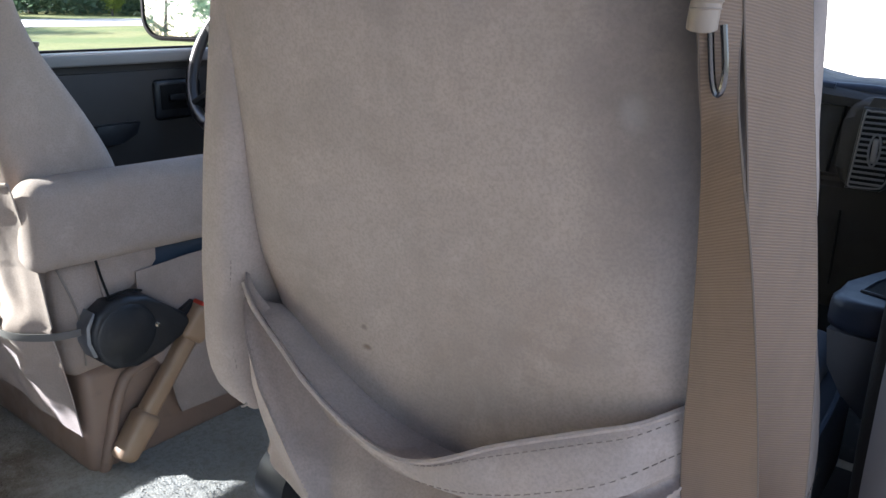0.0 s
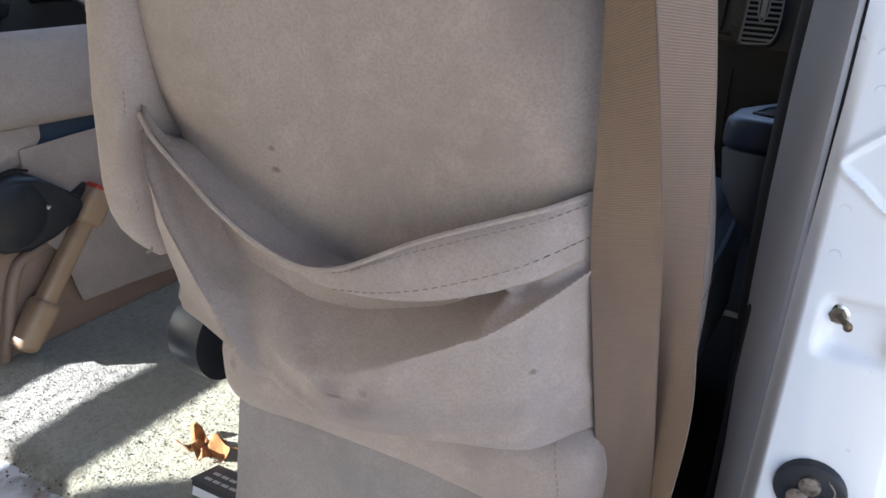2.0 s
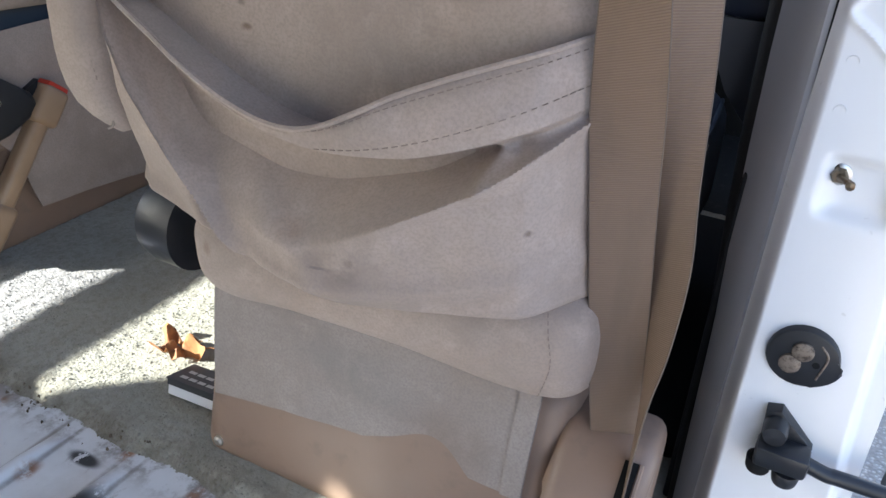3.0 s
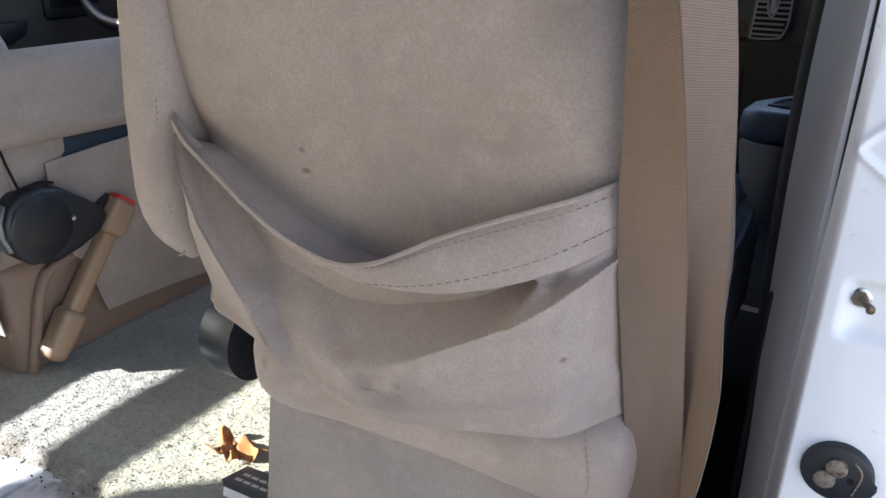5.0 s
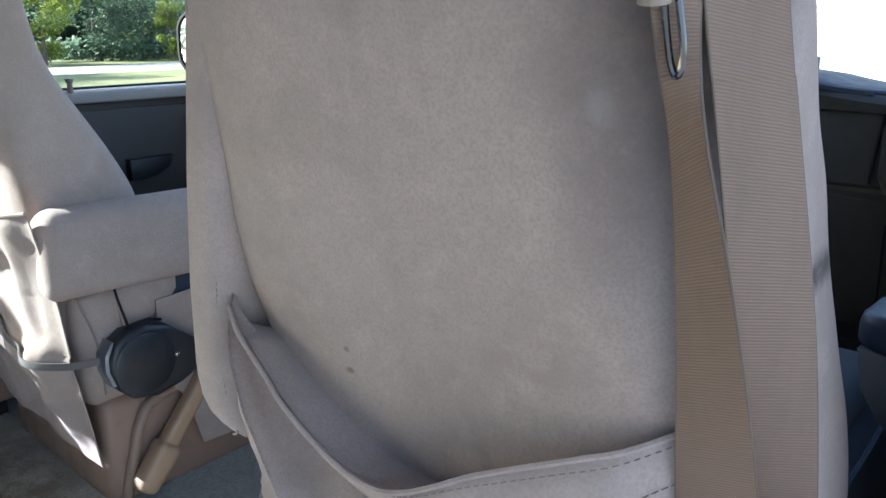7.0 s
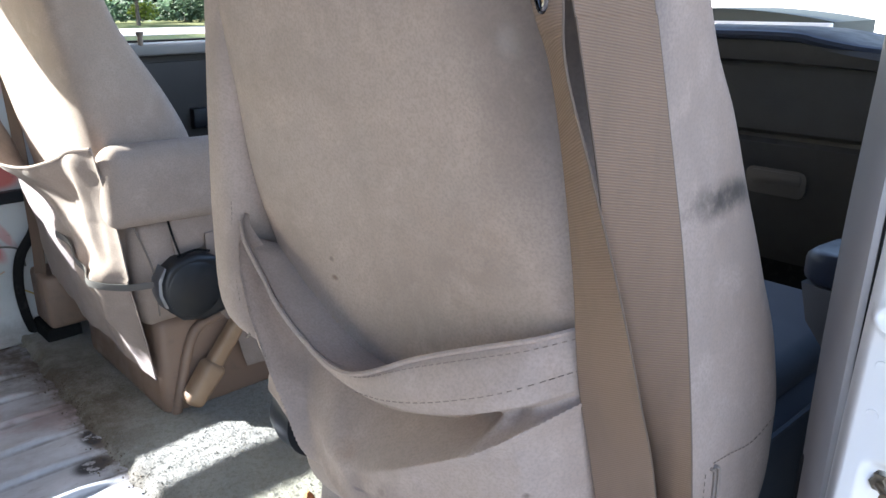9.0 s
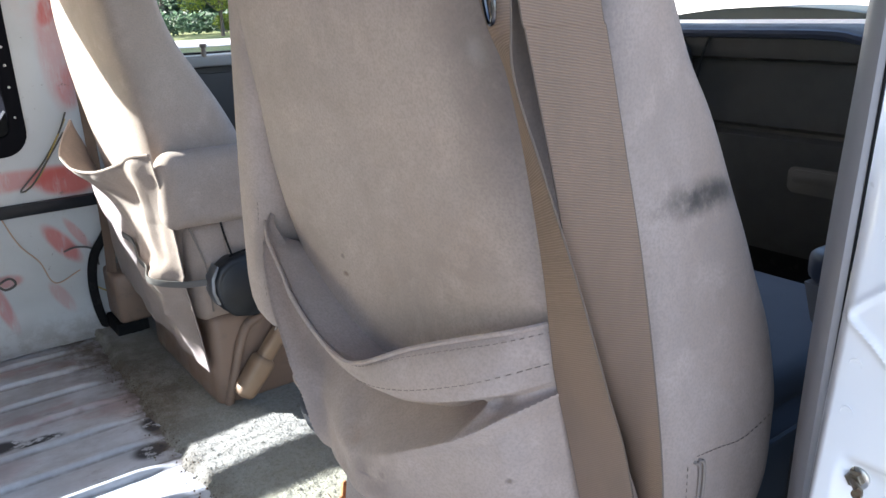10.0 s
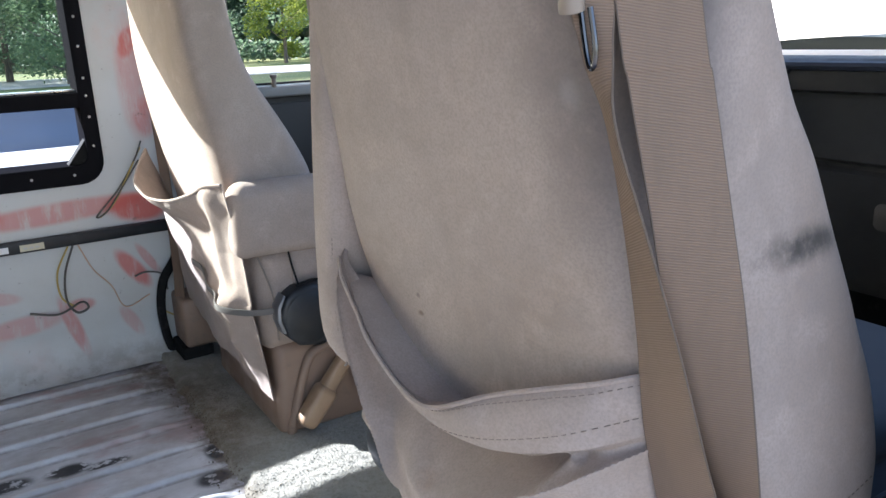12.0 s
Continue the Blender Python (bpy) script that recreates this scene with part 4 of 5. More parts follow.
dash = thing("dashboard", (-0.85, 1.5, 0.35), "dark vinyl dashboard with glovebox and round-ended air vents", "dashboard")
prof = [(1.60, 0.30), (1.40, 0.32), (1.372, 0.36), (1.352, 0.536), (1.364, 0.543), (1.364, 0.550), (1.350, 0.558), (1.350, 0.655), (1.356, 0.676), (1.372, 0.690), (1.42, 0.696), (1.60, 0.690), (1.92, 0.66), (1.92, 0.30)]
part("body", prism(prof, "x", -1.67, -0.035, 0.01), m_dash, dash)
part("top_edge", tube([(-1.6, 1.366, 0.688), (-0.9, 1.364, 0.692), (-0.30, 1.366, 0.688), (-0.16, 1.372, 0.684), (-0.06, 1.40, 0.66)], 0.010, 10, 6), m_navy, dash, "rounded glossy top edge")
part("side_pad", prism(rounded(-0.215, -0.045, 0.540, 0.682, 0.035), "y", 1.326, 1.37, 0.014, 4), m_dash, dash, "rounded vent housing")
for x, top, lean, y in ((-0.224, 0.676, 0.012, 1.348), (-0.628, 0.712, 0.034, 1.333)):
    part("seam", tube([(x + lean, y, top), (x + lean * 0.5, y, 0.67), (x, 1.347, 0.625), (x - lean * 0.4, 1.347, 0.56)], 0.0022, 6, 4), m_rubber, dash)
part("seam", tube([(-0.2, 1.352, 0.50), (-0.2, 1.372, 0.37)], 0.002, 6, 1), m_rubber, dash)


def vent(cx, cz, name="air_vent"):
    v = part(name, prism([(cx - 0.030 + (0.006 if q > 0 else 0) + p * 0.0, cz + q) for p, q in ((0, -0.062), (0, 0.062))] + [(cx + 0.016, cz + 0.062), (cx + 0.028, cz + 0.048), (cx + 0.033, cz + 0.02), (cx + 0.033, cz - 0.03), (cx + 0.027, cz - 0.055), (cx + 0.018, cz - 0.062)], "y", 1.318, 1.34, 0.004), m_black, dash)
    part("grille_hollow", prism([(cx - 0.024, cz - 0.055), (cx - 0.019, cz + 0.055), (cx + 0.013, cz + 0.055), (cx + 0.023, cz + 0.044), (cx + 0.028, cz + 0.018), (cx + 0.028, cz - 0.03), (cx + 0.022, cz - 0.05), (cx + 0.015, cz - 0.055)], "y", 1.3165, 1.33), m_rubber, v)
    for k in range(13):
        z = cz - 0.051 + k * 0.0083
        w0, w1 = cx - 0.024 + 0.005 * k / 12, cx + (0.027 if 2 < k < 10 else 0.022 if k < 12 else 0.014)
        gap = 4 < k < 9
        for a0, b0 in (((w0, cx - 0.006), (cx + 0.010, w1)) if gap else ((w0, w1),)):
            part("slat", box(a0, b0, 1.3125, 1.318, z - 0.0015, z + 0.0015, 0.0006, 1), m_slat, v)
    part("grille_ring", tube([(cx - 0.025, 1.3135, cz - 0.056), (cx - 0.022, 1.3135, cz), (cx - 0.019, 1.3135, cz + 0.054), (cx - 0.012, 1.3135, cz + 0.057), (cx + 0.012, 1.3135, cz + 0.056), (cx + 0.023, 1.3135, cz + 0.044), (cx + 0.028, 1.3135, cz + 0.018),
                              (cx + 0.028, 1.3135, cz - 0.03), (cx + 0.022, 1.3135, cz - 0.050), (cx + 0.014, 1.3135, cz - 0.056), (cx - 0.018, 1.3135, cz - 0.058), (cx - 0.025, 1.3135, cz - 0.056)], 0.0015, 6, 3), m_slat, v)
    part("wheel_ring", tube([(cx + 0.002 + 0.0075 * math.cos(q * math.pi / 6), 1.312, cz + 0.001 + 0.024 * math.sin(q * math.pi / 6)) for q in range(13)], 0.0016, 6, 2), m_slat, v)
    part("thumb_wheel", box(cx - 0.002, cx + 0.006, 1.311, 1.318, cz - 0.016, cz + 0.018, 0.002, 2), m_grey, v)
    return v


vent(-0.166, 0.606)
vent(-0.664, 0.635)
gl = part("glovebox_handle", prism(rounded(-0.438, -0.334, 0.448, 0.494, 0.012), "y", 1.3565, 1.38, 0.002), m_door, dash)
part("handle_lip", prism(rounded(-0.430, -0.342, 0.466, 0.489, 0.008), "y", 1.3548, 1.362, 0.001), m_door, gl)

# height and taper at the right end are shaped to fit the camera's views
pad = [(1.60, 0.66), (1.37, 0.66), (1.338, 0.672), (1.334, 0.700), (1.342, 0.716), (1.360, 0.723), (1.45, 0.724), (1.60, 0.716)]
part("top_pad", rings_mesh([[(x, y, 0.66 + (z - 0.66) * k) for y, z in pad] for x, k in ((-1.66, 1.0), (-0.40, 1.0), (-0.34, 0.86), (-0.29, 0.66), (-0.24, 0.50), (-0.19, 0.40), (-0.15, 0.36))]), m_dash, dash, "raised dashboard top, tapered to fit the camera's views")
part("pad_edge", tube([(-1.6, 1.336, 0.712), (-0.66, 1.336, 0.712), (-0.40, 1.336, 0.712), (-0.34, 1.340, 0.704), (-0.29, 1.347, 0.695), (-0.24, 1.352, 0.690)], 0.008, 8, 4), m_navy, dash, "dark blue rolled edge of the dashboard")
dash.location += Vector((0.0, -0.025, -0.016))

cowl = thing("windshield_cowl", (-0.85, 1.95, 0.66), "dark curved windscreen cowl below the glass", "cowl")
# arc and white strip are placed and cut short to fit the camera's views
part("panel", sheet(lambda u, v: (-1.34 + 0.78 * u, 1.93 + 0.25 * v, 0.727 - 0.28 * (0.462 - 0.78 * u) ** 2), 40, 6, 0.06, (0, 0, -1)), m_cowl, cowl)
part("white_edge", box(-1.68, -0.56, 1.915, 1.926, 0.640, 0.697, 0.002, 2), m_white, cowl, "white strip below the glass, ended to fit the camera's view")
ws = thing("windshield", (-0.85, 1.6, 0.69), "clear sloping windscreen in white pillars", "windshield", kind="structure")
part("pane", sheet(lambda u, v: (-1.70 + 1.70 * u, 2.02 - 0.92 * v, 0.66 + 0.64 * v), 6, 6, 0.004, (0, 0, -1)), m_glass, ws)
for x in (-1.76, -0.02):
    part("post", tube([(x, 2.08, 0.60), (x, 1.60, 0.96), (x, 1.10, 1.31)], 0.035, 10, 4), m_grey, ws)
tagged(part("hood", sheet(lambda u, v: (-1.78 + 1.86 * u, 2.15 + 0.85 * v, 0.60 - 0.16 * v - 0.05 * (2 * u - 1) ** 2), 16, 10, 0.02, (0, 0, -1)), m_white), "white painted van hood", "hood", kind="structure")
tagged(part("firewall", box(LEFT - 0.06, 0.06, 1.94, 2.1, -0.2, 0.60), m_rubber), "dark firewall behind the dashboard", "wall", kind="structure")

# ---- steering wheel and mirror ----
sw_c = Vector((-1.45, 1.15, 0.655))
tilt = Matrix.Rotation(radians(-28), 4, "X")
wheel = thing("steering_wheel", sw_c, "dark two-tone steering wheel with a grey hub", "steering wheel")
def on_wheel(r, a0, d=0.0):
    return sw_c + tilt @ Vector((r * math.cos(a0), d, r * math.sin(a0)))
rim = tube([on_wheel(0.185, 2 * math.pi * k / 40) for k in range(41)], 0.0145, 12, 1)
part("rim", rim, m_wheel, wheel)
for a0 in (0.35, 2.8, 4.0, 5.4):
    part("spoke", tube([on_wheel(0.04, a0, 0.02), on_wheel(0.12, a0, 0.012), on_wheel(0.18, a0, 0.0)], 0.015, 8, 4), m_rubber, wheel)
hub = rings_mesh([[on_wheel(r, 2 * math.pi * k / 24, d) for k in range(24)] for r, d in ((0.075, 0.045), (0.085, 0.02), (0.078, -0.005), (0.05, -0.018), (0.01, -0.02))])
part("hub", hub, m_hub, wheel, "grey padded hub")
part("column", tube([on_wheel(0.0, 0, 0.03), sw_c + Vector((0, 0.32, -0.17))], 0.045, 12, 2), m_dash, wheel)
part("stalk", tube([on_wheel(0.06, 2.6, 0.05), on_wheel(0.17, 2.75, 0.05)], 0.007, 8, 2), m_black, wheel)

mir = thing("side_mirror", (-1.86, 1.30, 0.66), "square black door mirror with rounded corners", "mirror")
aim = Matrix.Translation((-1.88, 1.275, 0.750)) @ Matrix.Rotation(radians(24), 4, "Z") @ Matrix.Rotation(radians(-3), 4, "X")
def mirror_ring(w, h, r, d):
    return [aim @ Vector((p, d, q)) for p, q in rounded(-w, w, -h, h, r, 8)]
part("housing", rings_mesh([mirror_ring(0.06, 0.04, 0.03, 0.10), mirror_ring(0.10, 0.07, 0.045, 0.075), mirror_ring(0.122, 0.088, 0.058, 0.02), mirror_ring(0.125, 0.090, 0.060, 0.0), mirror_ring(0.117, 0.082, 0.054, -0.004), mirror_ring(0.113, 0.078, 0.052, 0.006)]), m_rubber, mir)
part("mirror_glass", rings_mesh([mirror_ring(0.112, 0.077, 0.051, 0.004), mirror_ring(0.112, 0.077, 0.051, 0.001)]), m_mirror, mir)
part("arm", tube([(-1.79, 1.36, 0.66), (-1.84, 1.34, 0.68), (-1.87, 1.32, 0.70)], 0.02, 10, 3), m_black, mir)


# ---- seats ----
def stitches(points, parent, dash=0.0032, gap=0.0022, r=0.0004):
    """A row of short threads along a path."""
    pts = smooth_path(points, 26)
    out, run, pen, seg = [], 0.0, True, [pts[0]]
    for p, q in zip(pts, pts[1:]):
        run += (q - p).length
        if pen:
            seg.append(q)
        if run > (dash if pen else gap):
            if pen and len(seg) > 1:
                out.append(tube([seg[0], seg[-1]], r, 4, 1))
            pen, run, seg = not pen, 0.0, [q]
    return part("stitching", join(*out), m_thread, parent)


def rear_y(x, z):
    """The rear face of the passenger backrest."""
    lean = max(0.0, z - 0.50)
    return 0.437 + 0.09 * (x + 0.33) - 0.14 * lean * step(z, 0.48, 0.62)


FRONT = [(0.28, 0.665), (0.33, 0.712), (0.42, 0.714), (0.48, 0.702), (0.55, 0.676), (0.62, 0.642), (0.68, 0.602), (0.72, 0.566), (0.76, 0.544), (0.79, 0.527), (0.86, 0.497), (1.0, 0.46), (1.2, 0.43)]
seat = thing("passenger_seat", (-0.33, 0.55, 0.0), "tan suede captain's seat with a sagging rear pocket, worn and stained", "car seat", "front seats")
def back_left(z):
    return smooth_table([(0.28, -0.455), (0.30, -0.465), (0.36, -0.495), (0.40, -0.503), (0.46, -0.512), (0.50, -0.524), (0.56, -0.552), (0.80, -0.522), (1.2, -0.46)], z)


rows = []
for k in range(170):
    z = 0.285 + 0.90 * (k / 169) ** 1.25
    xl, xr = back_left(z), -0.093 - 0.04 * step(z, 0.8, 1.15) + 0.022 * step(z, 0.64, 0.40)
    end = 1 - step(z, 1.08, 1.185) ** 2
    yr, yf = rear_y(-0.33, z), smooth_table(FRONT, z)
    mid, half = (yr + yf) / 2, (yf - yr) / 2 * max(0.15, end ** 0.5)
    rows.append((z, (xl + xr) / 2, (xr - xl) / 2 * (0.75 + 0.25 * end), mid - half, mid + half))


def back_dent(p, s):
    n = noise.noise((p.x * 6, p.y * 6, p.z * 6)) * 0.0022 + noise.noise((p.x * 19, p.y * 19, p.z * 15)) * 0.0008
    corner = step(p.x, -0.165, -0.093) ** 2 * max(0.0, -s) * step(p.z, 0.85, 0.6)
    hollow = 0.045 * step(p.z, 0.365, 0.335) * step(-s, 0.0, 0.25)
    return Vector((n if abs(p.x + 0.31) > 0.2 else 0, 0.09 * (p.x + 0.33) + n + 0.055 * corner + hollow, 0))


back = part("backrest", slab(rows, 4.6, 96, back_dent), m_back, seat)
part("piping", tube([(back_left(z) + 0.009, rear_y(-0.53, z) + 0.018, z) for z in (0.56, 0.62, 0.70, 0.80, 0.90, 1.0)], 0.0022, 6, 6), m_piping, back)
stitches([(-0.0705, 0.672, 0.407), (-0.0695, 0.63, 0.400), (-0.0695, 0.595, 0.405), (-0.0695, 0.565, 0.409)], back)
stitches([(-0.0685, 0.552, 0.405), (-0.0685, 0.553, 0.36), (-0.0685, 0.555, 0.30)], back)
for dy in (0.0, 0.006):
    part("zip_edge", tube([(-0.0692, 0.562 + dy, 0.405), (-0.0692, 0.570 + dy, 0.39), (-0.0692, 0.567 + dy, 0.30)], 0.0016, 6, 5), m_piping, back)

XS = (-0.533, -0.50, -0.463, -0.426, -0.40, -0.363, -0.33, -0.30, -0.269, -0.236, -0.187, -0.128, -0.09)
E_LINE = list(zip(XS, (0.551, 0.531, 0.510, 0.493, 0.479, 0.465, 0.460, 0.464, 0.479, 0.497, 0.516, 0.537, 0.546)))
E_OUT = list(zip(XS, (0.002, 0.020, 0.031, 0.042, 0.046, 0.049, 0.053, 0.056, 0.055, 0.045, 0.030, 0.006, 0.004)))
I_LINE = [(-0.533, 0.551), (-0.498, 0.515), (-0.442, 0.472), (-0.40, 0.455), (-0.363, 0.447), (-0.33, 0.447), (-0.29, 0.458), (-0.25, 0.480), (-0.187, 0.505), (-0.09, 0.538)]
C_LINE = [(-0.533, 0.546), (-0.463, 0.505), (-0.40, 0.473), (-0.363, 0.458), (-0.33, 0.451), (-0.30, 0.448), (-0.27, 0.450), (-0.23, 0.454), (-0.19, 0.466), (-0.165, 0.476), (-0.118, 0.494)]
C_OUT = [(-0.533, 0.002), (-0.463, 0.031), (-0.40, 0.046), (-0.33, 0.053), (-0.27, 0.056), (-0.23, 0.053), (-0.19, 0.048), (-0.16, 0.038), (-0.118, 0.010)]
B_LINE = [(-0.533, 0.348), (-0.487, 0.343), (-0.456, 0.339), (-0.424, 0.331), (-0.359, 0.316), (-0.308, 0.308), (-0.255, 0.312), (-0.182, 0.319), (-0.09, 0.324)]
R1 = [(-0.531, 0.556), (-0.512, 0.530), (-0.500, 0.495), (-0.482, 0.460), (-0.458, 0.428), (-0.430, 0.394), (-0.404, 0.356), (-0.386, 0.335), (-0.366, 0.308)]
R3 = [(-0.172, 0.476), (-0.170, 0.462), (-0.177, 0.446)]
VALLEY_DROP = [(-0.53, 0.010), (-0.46, 0.022), (-0.40, 0.026), (-0.33, 0.022), (-0.25, 0.020), (-0.20, 0.016), (-0.17, 0.008), (-0.13, 0.005), (-0.09, 0.004)]
VALLEY_OUT = [(-0.53, -0.010), (-0.505, -0.020), (-0.48, -0.034), (-0.44, -0.040), (-0.40, -0.040), (-0.33, -0.028), (-0.25, -0.016), (-0.20, -0.002), (-0.175, 0.010), (-0.13, 0.012), (-0.09, 0.004)]
CREST_Z = [(-0.53, 0.44), (-0.47, 0.41), (-0.42, 0.385), (-0.38, 0.368), (-0.34, 0.360), (-0.31, 0.364), (-0.28, 0.377), (-0.233, 0.405), (-0.194, 0.428), (-0.166, 0.445), (-0.13, 0.475), (-0.11, 0.492), (-0.09, 0.505)]
CREST_OUT = [(-0.50, 0.002), (-0.44, 0.012), (-0.40, 0.026), (-0.36, 0.040), (-0.30, 0.052), (-0.24, 0.054), (-0.19, 0.050), (-0.15, 0.040), (-0.11, 0.020), (-0.09, 0.010)]
RIDGE_OUT = [(0.30, 0.046), (0.34, 0.044), (0.40, 0.036), (0.45, 0.030), (0.50, 0.022), (0.55, 0.006)]
SECOND = [(-0.455, 0.47), (-0.425, 0.44), (-0.39, 0.405), (-0.35, 0.375), (-0.31, 0.352)]
WRINKLE = [(-0.36, 0.330), (-0.28, 0.334), (-0.20, 0.348), (-0.12, 0.372)]


def pocket_body(x, z):
    """How far the hanging cloth under the hem stands off the backrest."""
    hem = min(smooth_table(C_LINE, x, 0.016), smooth_table(E_LINE, x, 0.016) - 0.004)
    zc = smooth_table(CREST_Z, x, 0.02)
    zv = max(hem - smooth_table(VALLEY_DROP, x, 0.03), zc + 0.006)
    ov, oc = smooth_table(VALLEY_OUT, x, 0.03), smooth_table(CREST_OUT, x, 0.03)
    sharp = step(x, -0.29, -0.19)
    if z > zv:
        body = ov + 0.15 * (z - zv)
    elif z > zc:
        t = (zv - z) / (zv - zc)
        soft = step(t, 0, 1) * 0.6 + 0.4 * t
        body = ov + (oc - ov) * (soft * (1 - sharp) + sharp * (0.35 * t + 0.65 * t ** 2.2))
    else:
        t = min(1.0, (zc - z) / 0.10)
        body = oc + 0.006 * math.sin(math.pi * min(1, t * 1.3)) * (1 - sharp) - 0.008 * sharp * step(t, 0, 0.16) - 0.010 * t
    body += 0.0035 * sharp * math.exp(-((z - zc) / 0.005) ** 2)
    body += 0.005 * ridge(x, z, WRINKLE, 0.008, 0.016)
    body += 0.006 * ridge(x, z, SECOND, 0.010, 0.016)
    d1 = near_line(x, z, R1)
    top = smooth_table(RIDGE_OUT, z, 0.02)
    low = step(z, 0.395, 0.345)
    if d1 > 0:
        fall = top - (2.6 - 1.9 * low) * max(0.0, d1 - 0.0015)
        body = max(body, fall) + 0.003 * math.exp(-abs(body - fall) / 0.006)
    else:
        q = min(1.0, -d1 / 0.080)
        body = top - (top + 0.006) * q ** 0.9 - 0.022 * low * math.exp(-((d1 + 0.010) / 0.008) ** 2) + 0.003
    body += 0.0025 * math.exp(-(d1 / 0.0035) ** 2)
    body += 0.012 * ridge(x, z, R3, 0.006, 0.009)
    return body + 0.0016 * noise.noise((x * 24, z * 18, 3)) + 0.0010 * noise.noise((x * 55 + z * 30, z * 50, 1))


def pocket_rows(x):
    e = smooth_table(E_LINE, x, 0.016)
    return smooth_table(I_LINE, x, 0.016), e, min(smooth_table(C_LINE, x, 0.016), e - 0.004), smooth_table(B_LINE, x)


def pocket_at(x, v):
    """Height and stand-off: inner lip, rim, hem band, hanging cloth."""
    i, e, c, b = pocket_rows(x)
    eo, co = smooth_table(E_OUT, x, 0.016), smooth_table(C_OUT, x, 0.016)
    if v < 0.12:
        s = v / 0.12
        inner = max(0.002, (eo - 0.010) * step(x, -0.40, -0.25))
        return i + (e - i) * s ** 1.4, inner + (eo - inner) * math.sin(s * math.pi / 2)
    if v < 0.30:
        s = (v - 0.12) / 0.18
        return e + (c - e) * s, eo + (co - eo) * s + 0.006 * math.sin(math.pi * s) * step(e - c, 0.01, 0.04) + 0.0010 * noise.noise((x * 45, s * 3, 8))
    s = (v - 0.30) / 0.70
    z = c + (b - c) * s ** 1.15
    k = math.exp(-((c - z) / 0.0045) ** 1.8)
    low = step(s, 0.86, 1.0)
    xl = pocket_left(z)
    body = pocket_body(xl + (x + 0.533) * (-0.100 - xl) / 0.433, z)
    return z, co * k + (body + (0.030 - 0.012 * step(x, -0.20, -0.12) - body) * 0.5 * low) * (1 - k)


def pocket_left(z):
    return lerp_table([(0.30, -0.480), (0.327, -0.500), (0.345, -0.511), (0.36, -0.516), (0.40, -0.522), (0.44, -0.523), (0.475, -0.522), (0.50, -0.524), (0.55, -0.532)], z)


def pocket(u, v):
    x = -0.533 + 0.440 * u
    z, out = pocket_at(x, v)
    xl = pocket_left(z)
    x2 = xl + (x + 0.533) * (-0.100 - xl) / 0.433
    d1 = near_line(x2, z, R1) if v > 0.3 else 0.0
    if d1 > 0:
        x2 -= 0.016 * math.exp(-((d1 - 0.012) / 0.009) ** 2) * step(z, 0.385, 0.42) * step(z, 0.545, 0.52)
    wrap, tuck = step(u, 0.05, 0.0), max(0.0, (v - 0.955) / 0.045)
    return x2, rear_y(x2, z) - out * (1 - 0.3 * wrap) + 0.008 * wrap ** 2 + 0.022 * tuck ** 2 + 0.050 * step(x2, -0.152, -0.100), z


def pocket_grid(u, v):
    return pocket(u * 0.984, v)


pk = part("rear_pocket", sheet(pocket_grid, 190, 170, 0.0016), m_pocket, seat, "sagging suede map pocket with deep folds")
def on_pocket(x, v):
    p = pocket((x + 0.533) / 0.440, v)
    return p[0], p[1] - 0.0022, p[2]
stitches([on_pocket(x, 0.145) for x in (-0.31, -0.29, -0.27, -0.24, -0.21, -0.18, -0.15, -0.125)], pk)
stitches([(lambda p: (p[0], p[1] - 0.0018, p[2]))(on_pocket(x, v)) for x, v in ((-0.295, 0.27), (-0.26, 0.262), (-0.225, 0.255), (-0.19, 0.25), (-0.155, 0.245), (-0.125, 0.24))], pk)
part("hem_edge", tube([on_pocket(x, 0.12) for x in [-0.52 + 0.0233 * k for k in range(18)]], 0.0022, 6, 6), m_pocket, pk)


def roll_y(x):
    return 0.445 + 0.05 * (x + 0.33)


def roll(u, v):
    """The padded roll under the backrest."""
    x = -0.506 + 0.408 * u
    side = abs(2 * u - 1)
    end = max(0.0, 1 - side ** 9) ** 0.5
    a = 2 * math.pi * v
    low = smooth_table([(-0.51, 0.216), (-0.48, 0.219), (-0.38, 0.231), (-0.26, 0.229), (-0.14, 0.216), (-0.09, 0.214)], x)
    zc, ry = 0.277, 0.060
    rz = zc - low
    c, s = math.cos(a), math.sin(a)
    y = roll_y(x) + ry - ry * (0.35 + 0.65 * end) * math.copysign(abs(c) ** 0.80, c) + 0.0022 * noise.noise((x * 17, c, s)) + 0.0008 * noise.noise((x * 60, 3 * c, 3 * s))
    return x, y, zc + rz * (0.45 + 0.55 * end) * math.copysign(abs(s) ** 0.72, s)


bol = part("lower_roll", sheet(roll, 90, 64), m_pocket, seat)
stitches([(lambda p: (p[0], p[1] - 0.0012, p[2]))(roll(0.93 - 0.012 * abs(k), 0.055 * k)) for k in (2, 1, 0, -1, -2, -3)], bol)


def skirt(u, v):
    low = lerp_table([(-0.496, 0.084), (-0.40, 0.103), (-0.26, 0.102), (-0.138, 0.104)], -0.496 + 0.358 * u)
    z = 0.268 + (low - 0.268) * v
    x = -0.503 + 0.365 * u - 0.004 * v
    fold = 0.0035 * math.sin(u * 9 + v * 2.5) * v + 0.004 * noise.noise((x * 11, z * 9, 6)) * v
    return x, roll_y(x) + 0.053 - 0.030 * v ** 0.7 + fold, z


